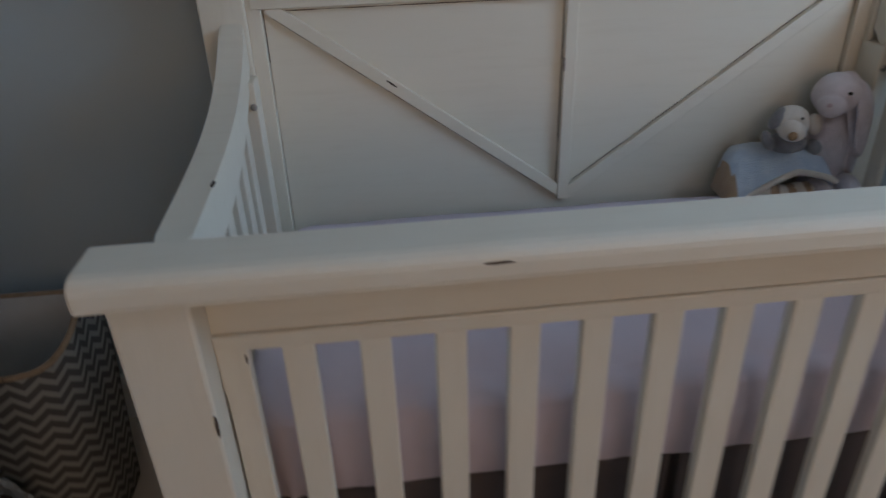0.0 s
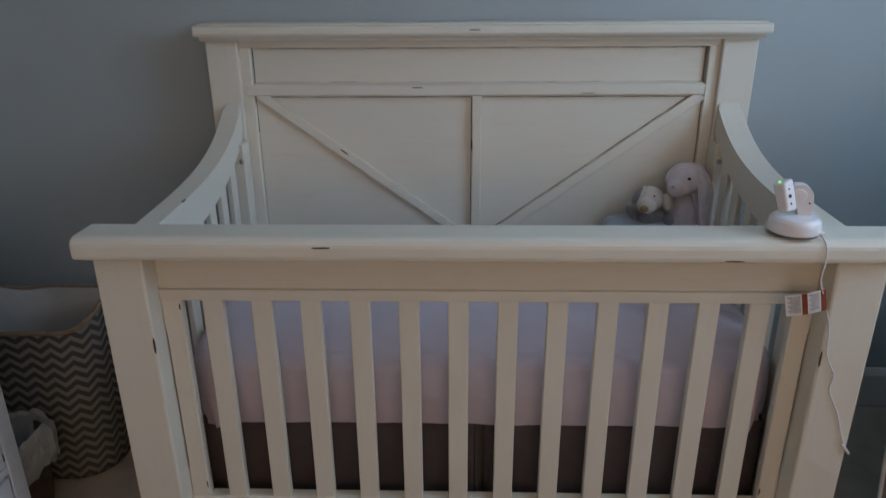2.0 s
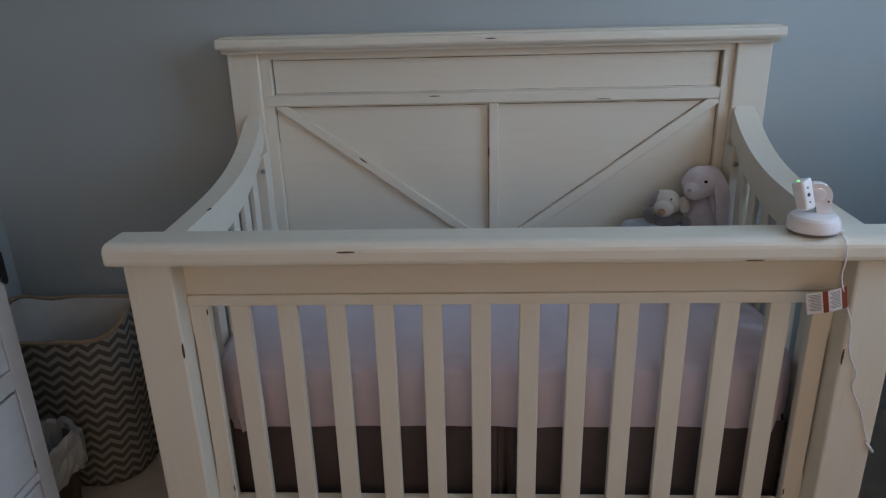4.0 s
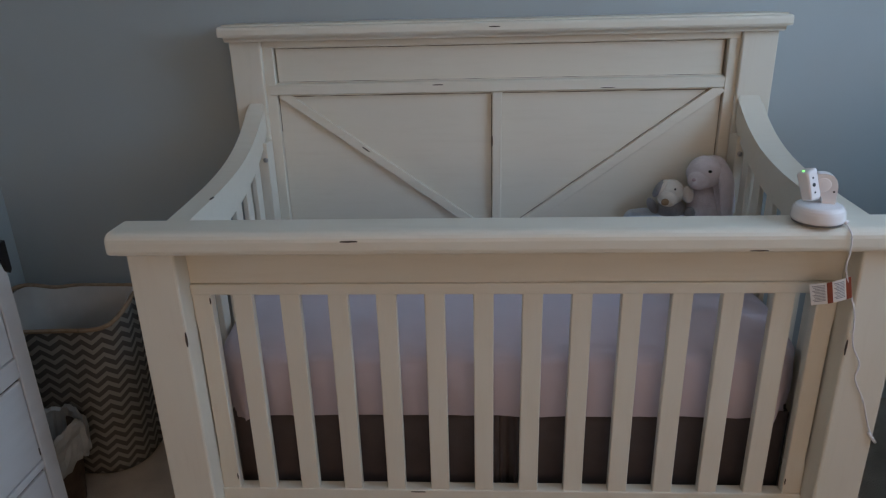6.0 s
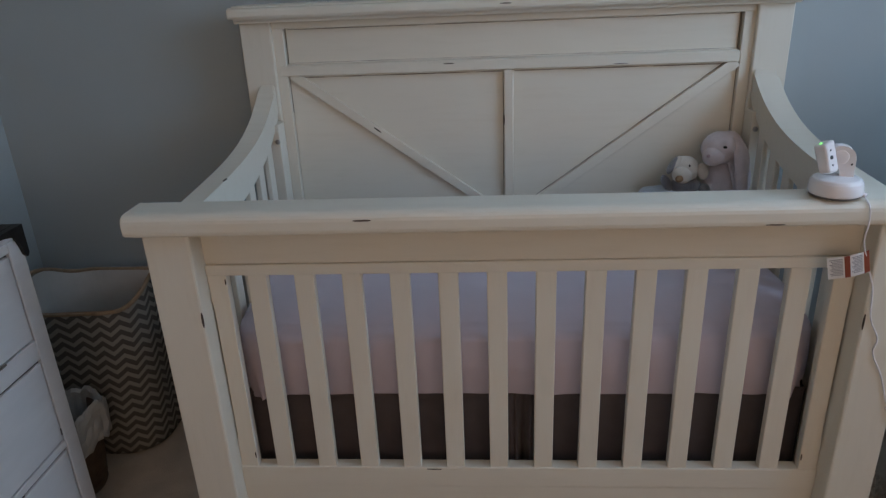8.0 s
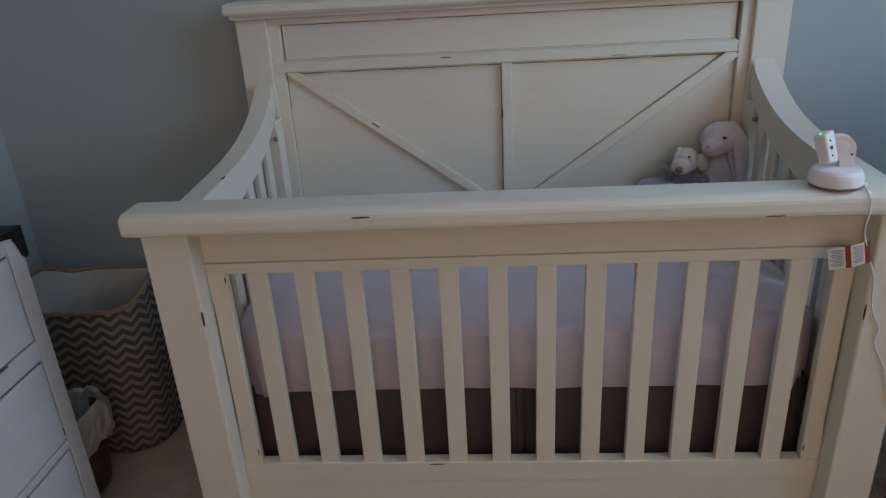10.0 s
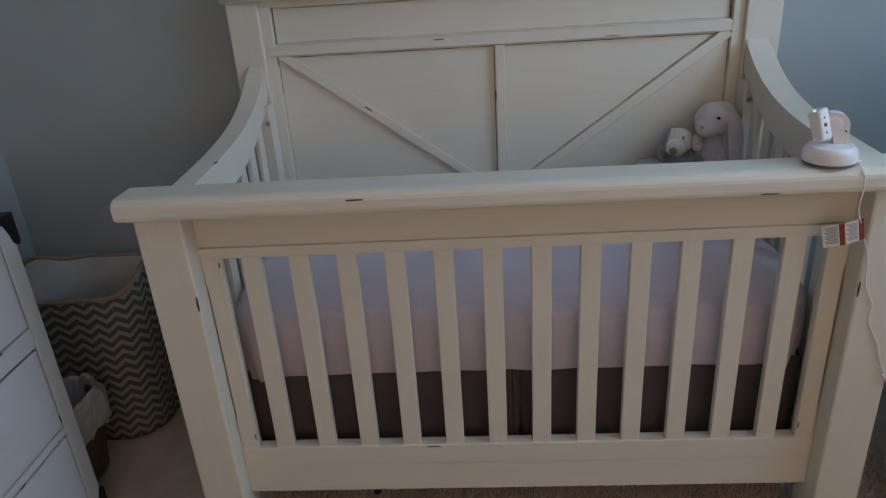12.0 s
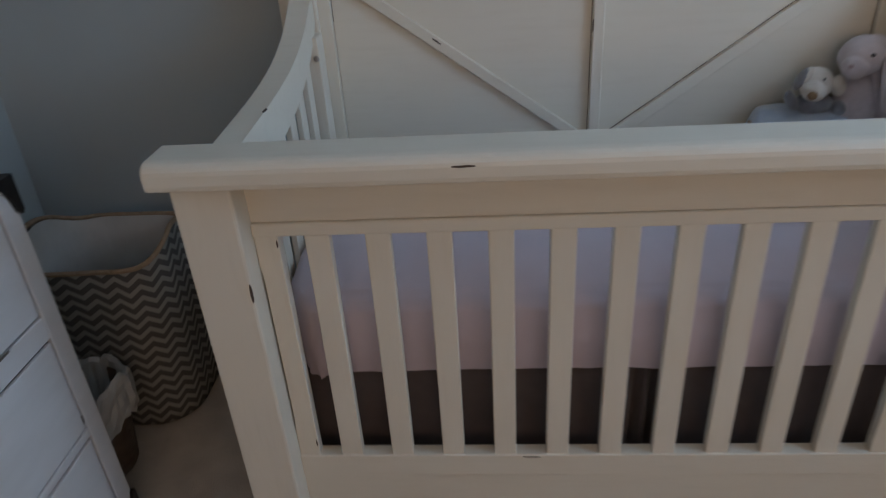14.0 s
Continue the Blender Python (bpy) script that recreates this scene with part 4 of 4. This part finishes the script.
# ---- laundry hamper ----
def hamper():
    hx, hy = (-1.425, -1.040), (0.345, 0.665)
    h = thing("laundry_hamper", (-1.235, 0.52, 0), "grey and ivory zigzag canvas laundry hamper with a white liner", "hamper")

    def outline(t, inset=0.0, shrink=0.0):
        """A rounded rectangle, t in 0..1 round it."""
        x0, x1, y0, y1 = hx[0] + inset + shrink, hx[1] - inset - shrink, hy[0] + inset + shrink * 0.3, hy[1] - inset - shrink * 0.3
        r = 0.11
        segs, out = [], []
        for cx, cy, a0 in ((x1 - r, y0 + r, -90), (x1 - r, y1 - r, 0), (x0 + r, y1 - r, 90), (x0 + r, y0 + r, 180)):
            for k in range(9):
                a = radians(a0 + 90 * k / 8)
                segs.append((cx + r * math.cos(a), cy + r * math.sin(a)))
        ln = [0]
        for p, q in zip(segs, segs[1:] + segs[:1]):
            ln.append(ln[-1] + math.hypot(q[0] - p[0], q[1] - p[1]))
        s_ = t * ln[-1]
        for i in range(len(segs)):
            if ln[i + 1] >= s_ - 1e-9:
                f = (s_ - ln[i]) / max(1e-9, ln[i + 1] - ln[i])
                p, q = segs[i], segs[(i + 1) % len(segs)]
                return p[0] + (q[0] - p[0]) * f, p[1] + (q[1] - p[1]) * f, ln[-1]
        return (*segs[0], ln[-1])

    def rim(x, y):
        """The rim's height: low at front and back, rising to the handles at the two ends."""
        e = min(abs(x - hx[0]), abs(x - hx[1]))
        k = max(0, 1 - e / 0.075)
        return 0.482 + 0.055 * k * k * (3 - 2 * k) * (0.5 - 0.5 * math.cos(2 * math.pi * min(1, max(0, (y - hy[0]) / (hy[1] - hy[0]))))) ** 0.7

    n_, rows = 150, 14
    bm = bmesh.new()
    uvl = bm.loops.layers.uv.new("UVMap")
    grid, uvs = [], []
    for j in range(rows + 1):
        v = j / rows
        row_, ur = [], []
        for i in range(n_ + 1):
            t = (i % n_) / n_
            x, y, ln = outline(t, 0, 0.030 * (1 - v))
            z = 0.004 + v * (rim(x, y) - 0.004)
            k = 0.006 * noise.noise(Vector((x * 7, y * 7, z * 5))) * (0.3 + v)
            row_.append(None if i == n_ else bm.verts.new((x + k, y + k, z)))
            ur.append((i / n_ * 1.2936, z))
        row_[n_] = row_[0]
        grid.append(row_)
        uvs.append(ur)
    for j in range(rows):
        for i in range(n_):
            f = bm.faces.new((grid[j][i], grid[j][i + 1], grid[j + 1][i + 1], grid[j + 1][i]))
            for lp, (jj, ii) in zip(f.loops, ((j, i), (j, i + 1), (j + 1, i + 1), (j + 1, i))):
                lp[uvl].uv = uvs[jj][ii]
    bm.faces.new(grid[0][:n_][::-1])
    part("body", bm, ZIGZAG, h, smooth=True)
    # liner inside
    bm = bmesh.new()
    rings = []
    for v in (1.0, 0.75, 0.5, 0.25, 0.03):
        ring = []
        for i in range(n_):
            x, y, ln = outline(i / n_, 0.012, 0.030 * (1 - v))
            k = 0.003 * noise.noise(Vector((x * 9, y * 9, v * 4)))
            ring.append(bm.verts.new((x + k, y + k, v * (rim(x, y) - 0.001))))
        rings.append(ring)
    for a, b in zip(rings, rings[1:]):
        for i in range(n_):
            bm.faces.new((a[i], a[(i + 1) % n_], b[(i + 1) % n_], b[i]))
    bm.faces.new(rings[-1])
    part("liner", bm, LINER, h, "white canvas liner", smooth=True)
    pts = []
    for i in range(n_ + 1):
        x, y, ln = outline((i % n_) / n_, 0.003)
        k = 0.006 * noise.noise(Vector((x * 7, y * 7, rim(x, y) * 5))) * 1.3
        pts.append((x + k, y + k, rim(x, y)))
    part("rim_binding", tube(pts, 0.0065), BINDING, h, "tan webbing rim", smooth=True)
    return h


hamper()


# ---- waste basket with a bag ----
def waste_basket():
    w = thing("waste_basket", (-1.246, 0.215, 0), "brown wicker waste basket lined with a white plastic bag", "waste basket")
    cx, cy = -1.246, 0.215
    prof = [(0.0005, 0.0)] + [(0.080 + 0.026 * k / 24 + (0.0025 if k % 2 else -0.001), 0.004 + 0.232 * k / 24) for k in range(25)] + [(0.100, 0.236), (0.076, 0.012), (0.0005, 0.012)]
    part("basket", lathe(prof, pose(cx, cy, 0), 48), WICKER, w, smooth=True)
    bm = bmesh.new()
    rings = []
    for r, z in ((0.113, 0.148), (0.115, 0.158), (0.116, 0.172), (0.119, 0.196), (0.116, 0.218), (0.118, 0.240), (0.115, 0.256), (0.109, 0.266), (0.101, 0.258), (0.095, 0.225), (0.085, 0.12)):
        ring = []
        for k in range(52):
            a = 2 * math.pi * k / 52
            fold = abs(noise.noise(Vector((math.cos(a) * 5 + z * 9, math.sin(a) * 5, z * 16))))
            q = 1 + 0.07 * noise.noise(Vector((math.cos(a) * 2.2, math.sin(a) * 2.2, z * 9))) + 0.16 * (fold - 0.15)
            dz = (0.030 * noise.noise(Vector((math.cos(a) * 1.6, math.sin(a) * 1.6, 4))) + 0.012 * noise.noise(Vector((math.cos(a) * 6, math.sin(a) * 6, 1)))) * (1 if z > 0.13 else 0)
            ring.append(bm.verts.new((cx + r * q * math.cos(a), cy + r * q * math.sin(a), z + dz)))
        rings.append(ring)
    for a, b in zip(rings, rings[1:]):
        for k in range(52):
            k2 = (k + 1) % 52
            bm.faces.new((a[k], a[k2], b[k2]))
            bm.faces.new((a[k], b[k2], b[k]))
    bm.faces.new(rings[-1])
    part("bag", bm, BAG, w, "crumpled white plastic bag")
    return w


waste_basket()


# ---- armchair beside the crib, turned to the room ----
def armchair():
    ox, oy = 0.872, 0.0
    a = thing("armchair", (ox, oy, 0), "grey linen upholstered armchair with pale piping beside the crib", "armchair")
    a.rotation_euler = (0, 0, radians(-38))
    w = 0.60

    def shift(bm):
        bmesh.ops.translate(bm, verts=bm.verts[:], vec=(ox, oy, 0))
        return bm
    edge = [(0.033, 0.0), (0.024, 0.09), (0.013, 0.22), (0.003, 0.35), (-0.004, 0.46), (-0.012, 0.545), (-0.026, 0.60), (-0.044, 0.67), (-0.056, 0.76), (-0.066, 0.88), (-0.071, 0.98), (-0.062, 1.045), (-0.035, 1.075)]
    inner = [(0.128, 0.0), (0.118, 0.22), (0.103, 0.38), (0.112, 0.47), (0.150, 0.55), (0.190, 0.63), (0.200, 1.075)]

    def at(line, z):
        for (xa, za), (xb, zb) in zip(line, line[1:]):
            if z <= zb:
                return xa + (xb - xa) * (z - za) / (zb - za)
        return line[-1][0]

    def lean(z):
        """The wing stands upright up to the arm's height and leans back above it."""
        k = max(0, z - 0.44)
        return 0.55 * k * k if k < 0.2 else 0.022 + 0.22 * (k - 0.2)

    # two wings: narrow front panels that taper upwards, widen above the seat and lean back
    for side in (0, 1):
        bm = bmesh.new()
        rings = []
        for i in range(41):
            z = 1.075 * i / 40
            xl, xr, y = at(edge, z), at(inner, z), lean(z) + 0.002 * noise.noise(Vector((z * 9, side, 4)))
            d = 0.80 - 0.46 * max(0, min(1, (z - 0.52) / 0.14))
            ring = [(xl, y + 0.012), (xl + 0.003, y + 0.003), (xl + 0.012, y), ((xl + xr) / 2, y - 0.004), (xr - 0.012, y), (xr - 0.003, y + 0.003), (xr, y + 0.012), (xr, y + d), (xl, y + d)]
            rings.append([bm.verts.new((w - px if side else px, py, z)) for px, py in ring])
        for a_, b_ in zip(rings, rings[1:]):
            for k in range(9):
                bm.faces.new((a_[k], a_[(k + 1) % 9], b_[(k + 1) % 9], b_[k]))
        bm.faces.new(rings[0])
        bm.faces.new(rings[-1])
        wing = part("wing", shift(bm), CHAIR, a, smooth=True)
        for line in (edge, inner[:5]):
            part("piping", shift(tube(smooth_line([(w - x if side else x, lean(z) - 0.001, z) for x, z in line], 4), 0.0045)), PIPING, wing, "pale piping", smooth=True)
    part("seat_front", shift(box(0.126, w - 0.126, 0.022, 0.80, 0.0, 0.36, 0.010, 3)), CHAIR, a)
    bm = box(0.112, w - 0.112, 0.010, 0.78, 0.362, 0.500, 0.035, 4)
    part("seat_cushion", shift(bm), CHAIR, a, smooth=True)
    bm = box(0.185, w - 0.185, 0.03, 0.20, 0.44, 1.085, 0.030, 4)
    for v in bm.verts:
        v.co.y += lean(v.co.z)
    part("backrest", shift(bm), CHAIR, a, smooth=True)
    return a


armchair()


# ---- carpet pile where the floor is seen close ----
def carpet_pile():
    rng = np.random.default_rng(4)
    spots = []
    for x0, x1, y0, y1, k in ((-0.66, 0.66, 0.0, 0.50, 52000), (0.66, 0.98, -0.10, 0.62, 12000)):
        spots.append(np.column_stack([rng.uniform(x0, x1, k), rng.uniform(y0, y1, k)]))
    p = np.concatenate(spots)
    k = len(p)
    a = rng.uniform(0, 2 * math.pi, k)
    w = rng.uniform(0.0012, 0.0022, k)
    h = rng.uniform(0.0075, 0.0115, k)
    lean = rng.normal(0, 0.0025, (k, 2))
    v = np.zeros((k, 3, 3))
    v[:, 0, 0], v[:, 0, 1] = p[:, 0] - w * np.cos(a), p[:, 1] - w * np.sin(a)
    v[:, 1, 0], v[:, 1, 1] = p[:, 0] + w * np.cos(a), p[:, 1] + w * np.sin(a)
    v[:, 2, 0], v[:, 2, 1], v[:, 2, 2] = p[:, 0] + lean[:, 0], p[:, 1] + lean[:, 1], h
    v[:, :2, 2] = -0.006
    me = bpy.data.meshes.new("carpet_pile")
    me.from_pydata(v.reshape(-1, 3).tolist(), [], np.arange(3 * k).reshape(-1, 3).tolist())
    me.materials.append(PILE)
    return tagged(new("carpet_pile", me), "short beige-brown carpet tufts", "carpet", kind="stuff")


PILE, n, l, s = material("carpet_tuft_yarn")
geo = n.new("ShaderNodeNewGeometry")
tone = ramp_node(n, l, geo.outputs["Random Per Island"], [(0.0, (0.60, 0.525, 0.46)), (1.0, (0.74, 0.66, 0.585))])
l.new(tone.outputs["Color"], s.inputs["Base Color"])
s.inputs["Roughness"].default_value = 0.95
carpet_pile()
